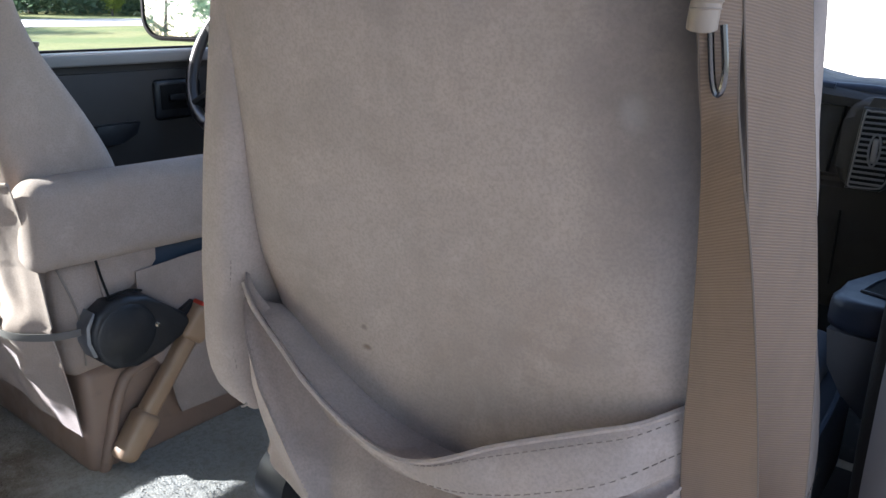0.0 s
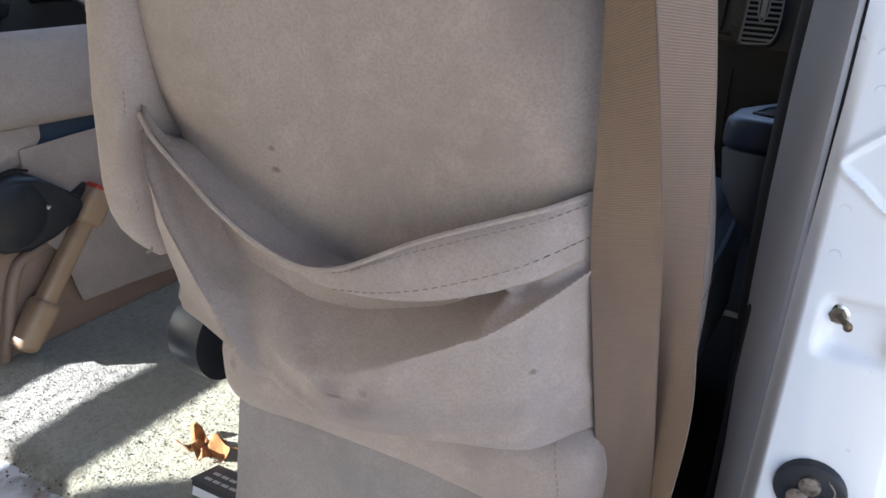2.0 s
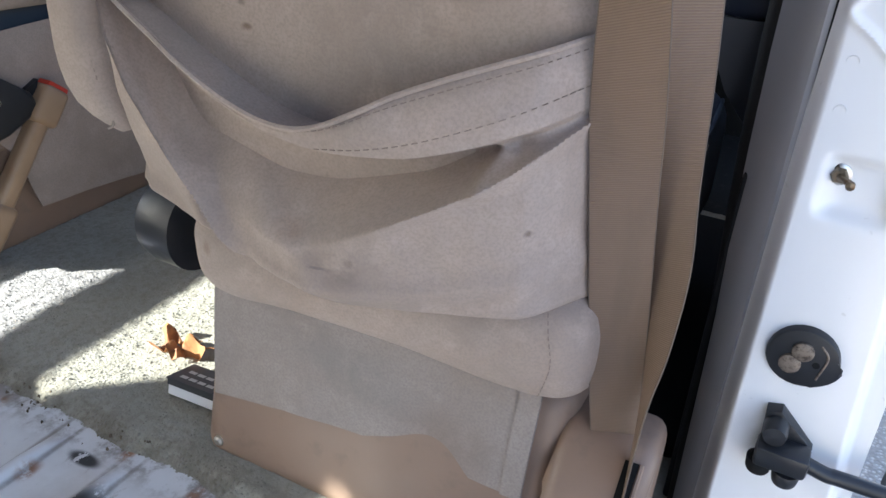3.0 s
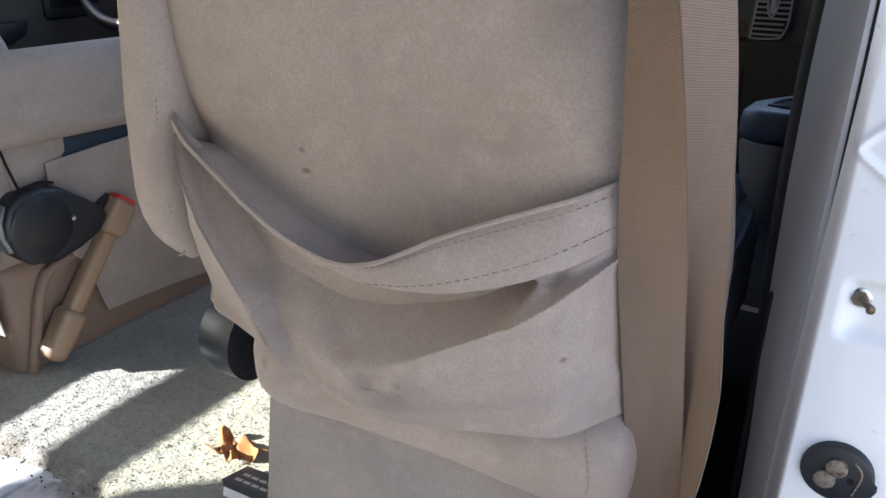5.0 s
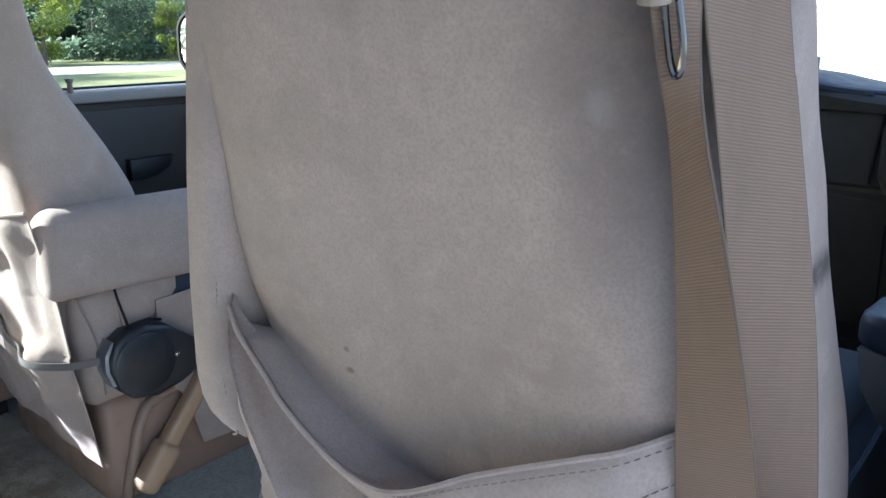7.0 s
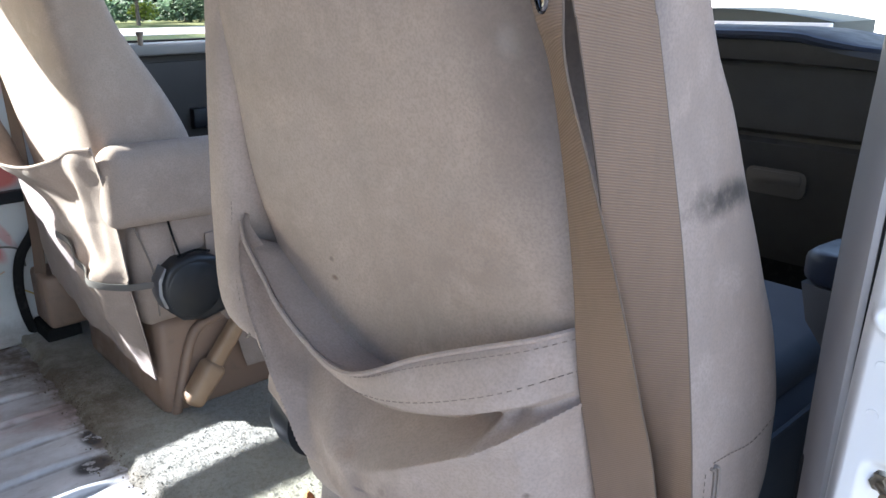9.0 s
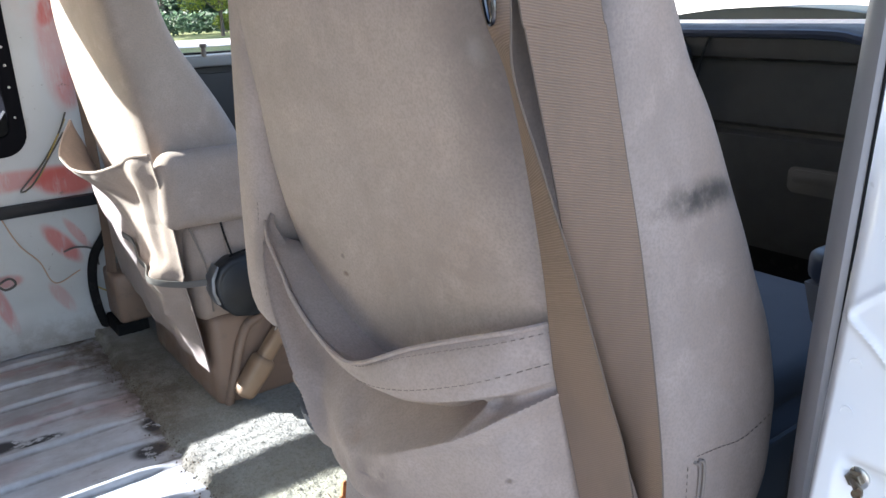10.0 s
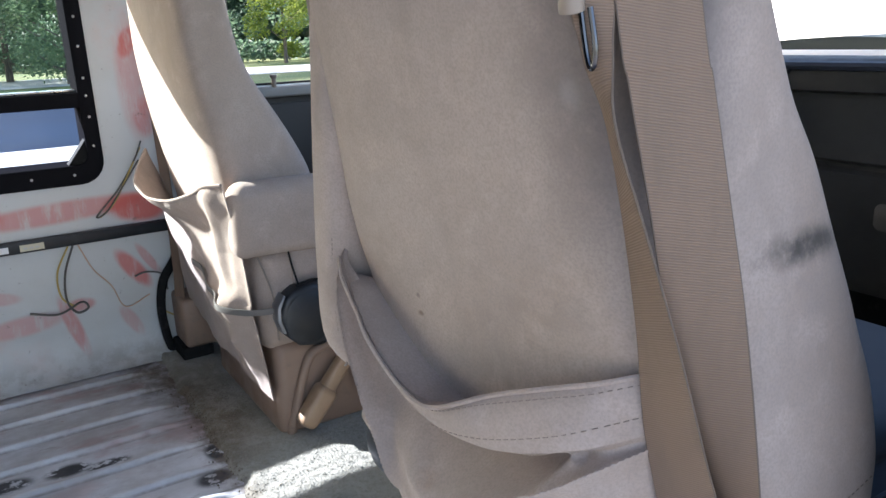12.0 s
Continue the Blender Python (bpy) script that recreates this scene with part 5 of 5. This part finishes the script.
sk = part("skirt", sheet(skirt, 80, 30, 0.002), m_skirt, seat, "tan suede skirt hanging over the base")
part("skirt_hem", sheet(lambda u, v: (lambda p: (p[0], p[1] - 0.0025, p[2]))(skirt(0.945 + 0.055 * u, v)), 4, 20, 0.0015), m_skirt, sk)
base = part("seat_base", box(-0.524, -0.112, 0.444, 0.95, 0.0, 0.215, 0.026, 4), m_tan, seat, "tan moulded plastic seat base")
for v in base.data.vertices:
    if v.co.y < 0.6:
        v.co.y += 0.02 * (v.co.x + 0.33) + 0.26 * v.co.z
part("bolt", lathe([(0.0065, 0.0), (0.0065, -0.004), (0.004, -0.006), (0.0, -0.006)], (-0.497, 0.4500, 0.027), "y", 10), m_steel, base)
part("bolt_hole", lathe([(0.0055, 0.0), (0.0055, -0.001), (0.0, -0.001)], (-0.501, 0.4540, 0.039), "y", 10), m_rubber, base)
part("screw_cap", lathe([(0.011, 0.0), (0.011, -0.002), (0.008, -0.003), (0.0, -0.003)], (-0.185, 0.4585, 0.045), "y", 16), m_tan, base)

PAD_X = [(0.38, -0.532), (0.41, -0.545), (0.44, -0.560), (0.47, -0.564), (0.54, -0.561), (0.66, -0.541), (0.80, -0.503), (0.89, -0.482)]
def pad_front(z):
    return 0.430 + 0.105 * min(1.0, max(0.0, z - 0.398) / 0.085) ** 0.55 - 0.05 * max(0, z - 0.6)


rows = [(z, smooth_table(PAD_X, z), hx * 1.02, 0.404 + 0.022 * max(0.0, 1 - (z - 0.398) / 0.04) ** 2 - 0.05 * max(0, z - 0.6), pad_front(z)) for z, hx in
        ((0.398, 0.003), (0.400, 0.009), (0.405, 0.016), (0.413, 0.0225), (0.425, 0.028), (0.440, 0.032), (0.457, 0.0345), (0.47, 0.035), (0.55, 0.0345), (0.65, 0.032), (0.75, 0.030), (0.83, 0.027), (0.87, 0.020), (0.89, 0.006))]
fold = part("folded_armrest", slab(rows, 3.0, 48), m_suede, seat, "tan padded armrest folded upright")
stitches([(smooth_table(PAD_X, z) + 0.022, 0.4095, z) for z in (0.56, 0.53, 0.50, 0.47, 0.445)], fold)
part("piping", tube([(smooth_table(PAD_X, z) + dx, 0.404 + dy, z) for z, dx, dy in ((0.440, 0.026, 0.016), (0.422, 0.018, 0.012), (0.408, 0.008, 0.012), (0.402, -0.004, 0.014))], 0.0013, 6, 6), m_piping, fold)
cap = part("recline_cap", lathe([(0.0, -0.062), (0.030, -0.060), (0.044, -0.050), (0.049, -0.03), (0.049, 0.0)], (-0.537, 0.502, 0.268), "x", 32), m_black, seat, "black round recline cover")
part("cap_face", lathe([(0.0, -0.0645), (0.026, -0.0635), (0.030, -0.060)], (-0.537, 0.502, 0.268), "x", 28), m_navy, cap)

cu = part("cushion", join(box(-0.56, -0.100, 0.62, 1.12, 0.14, 0.352, 0.060, 6)), m_blue, seat, "slate blue seat cushion")
part("cushion_top", box(-0.535, -0.128, 0.60, 1.10, 0.320, 0.374, 0.026, 5), m_blue, cu)
part("piping", tube([(-0.110, 0.66, 0.325), (-0.104, 0.80, 0.331), (-0.105, 0.95, 0.332), (-0.115, 1.08, 0.328)], 0.0035, 6, 6), m_blue, cu)

# seat belt of the passenger side
# added black panel that puts shade into the gap behind the pillar
tagged(part("sill_panel", box(-0.034, -0.014, 0.640, 1.34, -0.01, 0.40, 0.004, 2), m_pit), "black panel standing in for the shade in the gap behind the pillar", "trim", kind="structure")
# no known part: covers the carpet so that the footwell stays dark
tagged(part("sill_plate", box(-0.150, -0.036, 0.70, 1.34, -0.004, 0.034, 0.006, 2), m_pit), "added black plate standing in for the dark passenger footwell", "trim", kind="structure")
ret = thing("belt_retractor_cover", (-0.075, 0.55, 0.0), "tan plastic belt retractor cover with a webbing slot", "retractor cover")
part("cover", prism([(0.449, 0.0), (0.452, 0.128), (0.455, 0.138), (0.463, 0.149), (0.497, 0.183), (0.509, 0.190), (0.550, 0.190), (0.550, 0.0)], "x", -0.121, -0.034, 0.014, 4), m_tan, ret)
part("slot", prism([(0.465, 0.142), (0.498, 0.175), (0.4925, 0.1805), (0.4585, 0.1475)], "x", -0.059, -0.046, 0.001), m_rubber, ret)
part("slot_rim", tube([(-0.0445, 0.4590, 0.1470), (-0.0445, 0.4925, 0.1805)], 0.0022, 6, 1), m_tan, ret)

belt = thing("seat_belt", (-0.08, 0.48, 0.15), "tan woven seat belt hanging in two strands", "seat belt")
def strap(points, sides, parent, label):
    st = part("strap", ribbon(points, sides), m_belt, parent, label)
    for k in (-1, 1):
        edge = [p + q * k for p, q in zip(smooth_path(points, 10), smooth_path(sides, 10))]
        part("selvage", tube(edge, 0.0008, 6, 1), m_selvage, st)


strap([(-0.072, 0.522, 0.13), (-0.080, 0.503, 0.235), (-0.087, 0.497, 0.31), (-0.096, 0.4775, 0.43), (-0.0985, 0.458, 0.50), (-0.101, 0.4395, 0.58), (-0.1035, 0.417, 0.66), (-0.1075, 0.400, 0.72), (-0.112, 0.393, 0.76), (-0.120, 0.389, 0.84), (-0.16, 0.385, 1.20)],
      [(0.018, 0.006, 0), (0.020, 0.006, 0), (0.022, 0.006, 0), (0.0228, 0.0065, 0), (0.024, 0.002, 0), (0.0215, -0.0045, 0), (0.0175, -0.009, 0), (0.0130, -0.009, 0), (0.008, 0.004, 0), (0.008, 0.012, 0), (0.015, 0.012, 0)], belt, "strand hanging behind the pocket edge")
strap([(-0.0525, 0.478, 0.165), (-0.0535, 0.484, 0.255), (-0.0545, 0.492, 0.31), (-0.0590, 0.498, 0.375), (-0.070, 0.493, 0.44), (-0.0735, 0.470, 0.52), (-0.0755, 0.4525, 0.60), (-0.0795, 0.441, 0.66), (-0.0895, 0.429, 0.74), (-0.098, 0.422, 0.80), (-0.16, 0.395, 1.22)],
      [(0.002, -0.015, -0.012), (0.006, -0.020, 0), (0.0125, -0.017, 0), (0.0180, -0.012, 0), (0.0220, -0.003, 0), (0.0210, 0.010, 0), (0.0165, 0.0165, 0), (0.0130, 0.0195, 0), (0.0105, 0.0225, 0), (0.010, 0.0225, 0), (0.010, 0.02, 0)], belt, "outer strand running to the retractor")
lt = thing("latch_plate", (-0.115, 0.385, 0.78), "beige ribbed belt tongue with a steel loop", "belt tongue")
tongue = part("grip", tube([(-0.1185, 0.380, 0.781), (-0.1180, 0.379, 0.786), (-0.1165, 0.379, 0.80), (-0.110, 0.378, 0.835)], 0.0072, 16, 5), m_beige, lt)
for k in range(12):
    z = 0.790 + 0.0034 * k
    part("grip_rib", lathe([(0.0068, -0.0011), (0.0076, 0), (0.0068, 0.0011)], (-0.1176 + 0.00062 * k, 0.379, z), "z", 16), m_beige, tongue)
part("arm", tube([(-0.112, 0.381, 0.797), (-0.107, 0.384, 0.803), (-0.101, 0.390, 0.818)], 0.0040, 8, 4), m_beige, lt)
part("loop", tube([(-0.1160, 0.384, 0.783), (-0.1140, 0.385, 0.768), (-0.1120, 0.386, 0.756), (-0.1095, 0.3865, 0.7505), (-0.1075, 0.387, 0.754), (-0.1075, 0.387, 0.764), (-0.1105, 0.386, 0.783)], 0.0017, 8, 6), m_chrome_dark, lt, "dark polished steel loop")
ring = thing("belt_guide", (-0.16, 0.39, 1.22), "black belt guide loop on the upper pillar", "belt guide")
part("loop", box(-0.19, -0.13, 0.372, 0.40, 1.205, 1.235, 0.006, 2), m_black, ring)
part("mount", box(-0.17, 0.0, 0.39, 0.46, 1.20, 1.302, 0.01, 2), m_grey, ring)

# ---- driver's seat ----
def rear_d(z):
    return smooth_table([(0.0, 0.515), (0.10, 0.505), (0.30, 0.488), (0.45, 0.470), (0.55, 0.455), (0.65, 0.437), (0.75, 0.425), (0.85, 0.424), (1.0, 0.420), (1.2, 0.41)], z, 0.04)


FRONT_D = [(0.2, 0.68), (0.40, 0.682), (0.535, 0.647), (0.60, 0.616), (0.66, 0.582), (0.714, 0.547), (0.763, 0.530), (0.84, 0.522), (1.0, 0.51), (1.2, 0.49)]
dseat = thing("driver_seat", (-1.36, 0.6, 0.0), "tan suede driver's seat in a loose cover, sunlit from behind", "car seat", "front seats")
rows = []
for k in range(50):
    z = 0.24 + 0.95 * k / 49
    end = 1 - step(z, 1.08, 1.19) ** 2
    yr, yf = rear_d(z), smooth_table(FRONT_D, z)
    mid, half = (yr + yf) / 2, (yf - yr) / 2 * max(0.15, end ** 0.5)
    rows.append((z, -1.36 , 0.232 * (0.75 + 0.25 * end) - 0.02 * step(z, 0.6, 0.9), mid - half, mid + half))
part("backrest", slab(rows, 6.5, 80, lambda p, s: Vector((0, noise.noise((p.x * 8, p.y * 8, p.z * 6)) * 0.003, 0))), m_suede, dseat)
TD = [(-1.60, 0.545), (-1.56, 0.515), (-1.48, 0.485), (-1.38, 0.470), (-1.28, 0.478), (-1.20, 0.500), (-1.125, 0.530)]
LD = [(-1.60, 0.004), (-1.56, 0.035), (-1.48, 0.060), (-1.38, 0.060), (-1.28, 0.045), (-1.20, 0.022), (-1.125, 0.006)]
BD = [(-1.60, 0.16), (-1.50, 0.14), (-1.40, 0.122), (-1.30, 0.118), (-1.20, 0.110), (-1.125, 0.100)]


def drape(u, v):
    x = -1.602 + 0.502 * u
    t, b = smooth_table(TD, x), smooth_table(BD, x)
    z = t + (b - t) * v
    lip = smooth_table(LD, x)
    out = 1.25 * lip * math.exp(-(v / 0.13) ** 2) + 0.010
    out += 0.020 * ridge(x, z, [(-1.58, 0.40), (-1.42, 0.33), (-1.25, 0.29), (-1.13, 0.30)], 0.02, 0.05) * step(v, 0.05, 0.25)
    out += 0.016 * ridge(x, z, [(-1.45, 0.44), (-1.30, 0.36), (-1.16, 0.22)], 0.02, 0.03)
    out += 0.014 * ridge(x, z, [(-1.14, 0.50), (-1.17, 0.40), (-1.15, 0.28), (-1.14, 0.16)], 0.02, 0.025)
    out += 0.010 * noise.noise((x * 9, z * 5, 4)) * step(v, 0.0, 0.3) + 0.004 * noise.noise((x * 26, z * 16, 9))
    wrap = step(u, 0.94, 1.0)
    return x + 0.004 * wrap, rear_d(z) - out * (1 - 0.7 * wrap), z


dp = part("rear_drape", sheet(drape, 90, 90, 0.002), m_suede, dseat, "loose seat cover with an open sagging pocket")
part("pocket_hem", tube([(lambda p: (p[0], p[1] - 0.001, p[2]))(drape(u / 12, 0.0)) for u in range(13)], 0.0028, 6, 5), m_suede, dp)
TIE = []
for x, z in ((-1.36, 0.330), (-1.32, 0.325), (-1.28, 0.318), (-1.24, 0.309), (-1.20, 0.300), (-1.16, 0.293), (-1.13, 0.289)):
    p = drape((x + 1.602) / 0.502, (smooth_table(TD, x) - z) / (smooth_table(TD, x) - smooth_table(BD, x)))
    TIE.append((x, p[1] - 0.005, z))
part("tie", ribbon(TIE + [(-1.096, 0.480, 0.286), (-1.085, 0.52, 0.284)], [(0, 0, 0.006)] * 9, 0.002), m_tie, dp, "grey tie strap")

ar = part("armrest", box(-1.145, -1.075, 0.462, 0.93, 0.384, 0.530, 0.030, 5), m_suede, dseat, "thick padded tan armrest")
for v in ar.data.vertices:
    k = (v.co.y - 0.462) / 0.468
    v.co.z += -0.010 * k + (0.012 * step(k, 0, 0.12) * (1 - k) if v.co.z < 0.45 else -0.004 * step(k, 0.1, 0.0))
sc = part("side_cover", box(-1.21, -1.108, 0.500, 0.665, 0.188, 0.398, 0.034, 5), m_suede, dseat)
part("piping", tube([(-1.110, 0.508, 0.385), (-1.106, 0.530, 0.30), (-1.108, 0.532, 0.215)], 0.002, 6, 5), m_piping, sc)
part("flap", prism([(0.565, 0.392), (0.672, 0.392), (0.670, 0.362), (0.650, 0.338), (0.610, 0.322), (0.572, 0.320)], "x", -1.112, -1.102, 0.004, 2), m_suede, sc)
dc = part("cushion", box(-1.60, -1.118, 0.60, 1.12, 0.17, 0.392, 0.030, 5), m_blue, dseat, "slate blue seat cushion")


def side_skirt(u, v):
    y = 0.628 + 0.33 * u
    top = 0.352 + 0.016 * u
    low = lerp_table([(0.628, 0.21), (0.662, 0.165), (0.684, 0.066), (0.851, 0.052), (0.96, 0.045)], y)
    z = top + (low - top) * v
    return -1.097 + 0.004 * math.sin(u * 7 + v) * v + 0.004 * noise.noise((y * 14, z * 10, 2)), y, z


part("side_skirt", sheet(side_skirt, 40, 30, 0.002, (-1, 0, 0)), m_suede, dc, "tan suede side skirt")
db = part("seat_base", box(-1.525, -1.108, 0.520, 0.98, 0.0, 0.205, 0.022, 4), m_tan, dseat, "tan moulded plastic seat base")
part("moulding", tube([(-1.108, 0.538, 0.008), (-1.105, 0.556, 0.075), (-1.104, 0.580, 0.150), (-1.104, 0.610, 0.180), (-1.106, 0.70, 0.192)], 0.010, 10, 6), m_tan, db)
cap = part("recline_cover", prism([(0.530, 0.262), (0.531, 0.285), (0.541, 0.307), (0.563, 0.321), (0.598, 0.325), (0.630, 0.316), (0.662, 0.290), (0.699, 0.262), (0.706, 0.243), (0.690, 0.224), (0.648, 0.206), (0.602, 0.197), (0.562, 0.206), (0.541, 0.227)], "x", -1.115, -1.070, 0.010, 3), m_black, dseat, "black plastic recline mechanism cover")
part("silver_edge", prism([(0.524, 0.262), (0.526, 0.290), (0.540, 0.312), (0.552, 0.300), (0.548, 0.27), (0.546, 0.232), (0.532, 0.236)], "x", -1.112, -1.078, 0.004), m_silver, cap)
part("disc", lathe([(0.0, 0.047), (0.048, 0.047), (0.052, 0.044), (0.052, 0.0)], (-1.115, 0.588, 0.262), "x", 32), m_black, cap)
part("rivet", lathe([(0.0042, 0.0), (0.0040, 0.003), (0.0, 0.004)], (-1.070, 0.640, 0.262), "x", 10), m_steel, cap)
part("cord", tube([(-1.095, 0.562, 0.392), (-1.092, 0.566, 0.362), (-1.090, 0.574, 0.325)], 0.0022, 6, 4), m_rubber, dseat)
part("cord", tube([(-1.088, 0.568, 0.322), (-1.084, 0.60, 0.330), (-1.086, 0.628, 0.322)], 0.0022, 6, 4), m_rubber, dseat)
part("lever_tip", prism([(0.690, 0.262), (0.722, 0.276), (0.716, 0.262), (0.698, 0.246)], "x", -1.10, -1.085, 0.002), m_black, dseat)

bk = thing("belt_buckle_stalk", (-1.08, 0.60, 0.04), "tan plastic belt buckle stalk with a red button", "belt buckle")
ax = Vector((0, 0.745 - 0.585, 0.262 - 0.07)).normalized()
pr = Vector((0, -ax.z, ax.y))
def stalk(s0, s1, w0, w1, x0, x1, bev):
    """A rounded bar along the stalk's axis."""
    b = box(x0, x1, -1.0, 1.0, s0, s1)
    for v in b.verts:
        v.co.y *= w0 if v.co.z < (s0 + s1) / 2 else w1
    bmesh.ops.bevel(b, geom=b.edges[:], offset=bev, segments=4, profile=0.5, affect="EDGES")
    for v in b.verts:
        p = Vector((0, 0.585, 0.07)) + ax * v.co.z + pr * v.co.y
        v.co = (v.co.x, p.y, p.z)
    return b


part("stem", stalk(0.02, 0.190, 0.016, 0.015, -1.098, -1.068, 0.010), m_stalk, bk)
part("buckle_head", stalk(0.182, 0.245, 0.024, 0.023, -1.102, -1.062, 0.010), m_stalk, bk)
part("red_button", stalk(0.243, 0.251, 0.019, 0.018, -1.096, -1.069, 0.002), m_red, bk)
part("foot", stalk(-0.045, 0.045, 0.020, 0.024, -1.103, -1.060, 0.014), m_stalk, bk)

# ---- driver's side small things ----
r2 = thing("belt_retractor_cover", (-1.62, 0.5, 0.04), "tan plastic retractor cover low on the wall", "retractor cover")
part("cover", box(-1.70, -1.585, 0.462, 0.56, 0.046, 0.172, 0.012, 3), m_tan, r2)
part("strap", ribbon([(-1.63, 0.47, 0.16), (-1.63, 0.475, 0.28), (-1.635, 0.475, 0.50), (-1.66, 0.47, 1.0)], [(0.022, 0.006, 0)] * 4), m_belt, r2, "dark tan belt webbing")
part("bracket", box(-1.71, -1.60, 0.455, 0.53, 0.0, 0.044, 0.006, 2), m_rubber, r2)
hose = tagged(part("black_hose", tube([(-1.725, 0.500, 0.285), (-1.705, 0.487, 0.249), (-1.695, 0.450, 0.20), (-1.695, 0.436, 0.133), (-1.70, 0.440, 0.06), (-1.70, 0.452, 0.004)], 0.011, 10, 8), m_rubber), "black corrugated hose clipped to the bare wall", "hose")


def wire(points, mat, r, label):
    tagged(part("wire", tube([(LEFT + x, y, z) for x, y, z in points], r, 6, 8), mat), label, "wire", "loose wires on the wall")


wire([(0.004, 0.452, 0.545), (0.006, 0.430, 0.50), (0.006, 0.385, 0.435), (0.008, 0.328, 0.377), (0.008, 0.352, 0.385), (0.008, 0.395, 0.44), (0.006, 0.440, 0.50)], m_wire, 0.0022, "looped dark wire taped to the wall")
wire([(0.004, 0.448, 0.53), (0.007, 0.415, 0.475), (0.007, 0.372, 0.405), (0.006, 0.335, 0.372)], m_yellow, 0.0022, "yellowed wire taped to the wall")
wire([(0.010, 0.265, 0.318), (0.010, 0.238, 0.25), (0.010, 0.232, 0.185), (0.010, 0.250, 0.150), (0.012, 0.275, 0.158), (0.012, 0.262, 0.175), (0.012, 0.21, 0.155), (0.012, 0.150, 0.170)], m_wire, 0.0028, "dark wire hanging from the rail")
wire([(0.009, 0.255, 0.318), (0.009, 0.222, 0.255), (0.009, 0.222, 0.195), (0.010, 0.248, 0.165)], m_yellow, 0.0024, "yellow wire hanging from the rail")
wire([(0.008, 0.275, 0.318), (0.008, 0.300, 0.25), (0.008, 0.335, 0.20), (0.008, 0.36, 0.14), (0.008, 0.42, 0.16)], m_pink, 0.0016, "thin pale wire hanging from the rail")
wire([(0.015, 0.39, 0.215), (0.02, 0.42, 0.222), (0.03, 0.455, 0.21), (0.03, 0.46, 0.17)], m_wire, 0.0022, "short frayed wire end by the hose")
wire([(0.03, 0.455, 0.02), (0.04, 0.49, 0.05), (0.05, 0.48, 0.09), (0.03, 0.44, 0.12)], m_yellow, 0.002, "yellow wire end by the floor")

lf = thing("dry_leaf", (-0.66, 0.56, 0.018), "crumpled orange-brown dead leaf on the carpet", "leaf")
def leaf(u, v):
    a0, r = u * 2 * math.pi, 0.006 + 0.030 * v * (0.7 + 0.3 * math.cos(5 * u * 2 * math.pi))
    x, y = r * 1.35 * math.cos(a0), r * 0.8 * math.sin(a0)
    return -0.672 + x, 0.56 + y, 0.024 + 0.020 * noise.noise((x * 70, y * 70, 1.7)) + 0.010 * v * math.sin(a0 * 3)
part("blade", sheet(leaf, 40, 8, 0.0006, (0, 0, 1)), m_leaf_dry, lf)
part("stem", tube([(-0.647, 0.566, 0.022), (-0.622, 0.575, 0.026), (-0.602, 0.572, 0.02)], 0.0012, 5, 4), m_leaf_dry, lf)

bookm = Matrix.Translation((-0.618, 0.486, 0.016)) @ Matrix.Rotation(radians(3), 4, "Z") @ Matrix.Rotation(radians(-16), 4, "X")
bo = thing("booklet", (-0.58, 0.51, 0.018), "thick white booklet with a dark printed cover", "booklet")
def book_box(*r):
    b = box(*r)
    bmesh.ops.transform(b, matrix=bookm, verts=b.verts)
    return b
part("page_block", book_box(0.0, 0.16, 0.0, 0.046, 0.0, 0.021, 0.001, 1), m_paper, bo)
part("cover", book_box(-0.002, 0.162, -0.002, 0.048, 0.021, 0.0232), m_cover, bo)
part("cover", book_box(0.0, 0.16, -0.0015, 0.0, 0.014, 0.0215), m_cover, bo, "dark cover fold")
for j in range(2):
    for k in range(10):
        part("print_bar", book_box(0.010 + 0.0135 * k, 0.0205 + 0.0135 * k, 0.008 + 0.016 * j, 0.014 + 0.016 * j, 0.0232, 0.0236), m_print, bo)

rng = random.Random(21)
bm = bmesh.new()
for k in range(120):
    x = rng.uniform(-1.5, -0.55)
    y, r = 0.398 + rng.gauss(0, 0.014), rng.uniform(0.0008, 0.0022)
    ring = [bm.verts.new((x + r * rng.uniform(0.6, 1.3) * math.cos(q * 1.047), y + r * rng.uniform(0.6, 1.3) * math.sin(q * 1.047), 0.008 + rng.uniform(0, 0.004))) for q in range(6)]
    top = bm.verts.new((x, y, 0.012 + r * 0.7))
    for q in range(6):
        bm.faces.new((ring[q], ring[(q + 1) % 6], top))
tagged(part("floor_debris", bm, m_dirt), "dark crumbs of dirt along the carpet edge", "debris", kind="stuff")
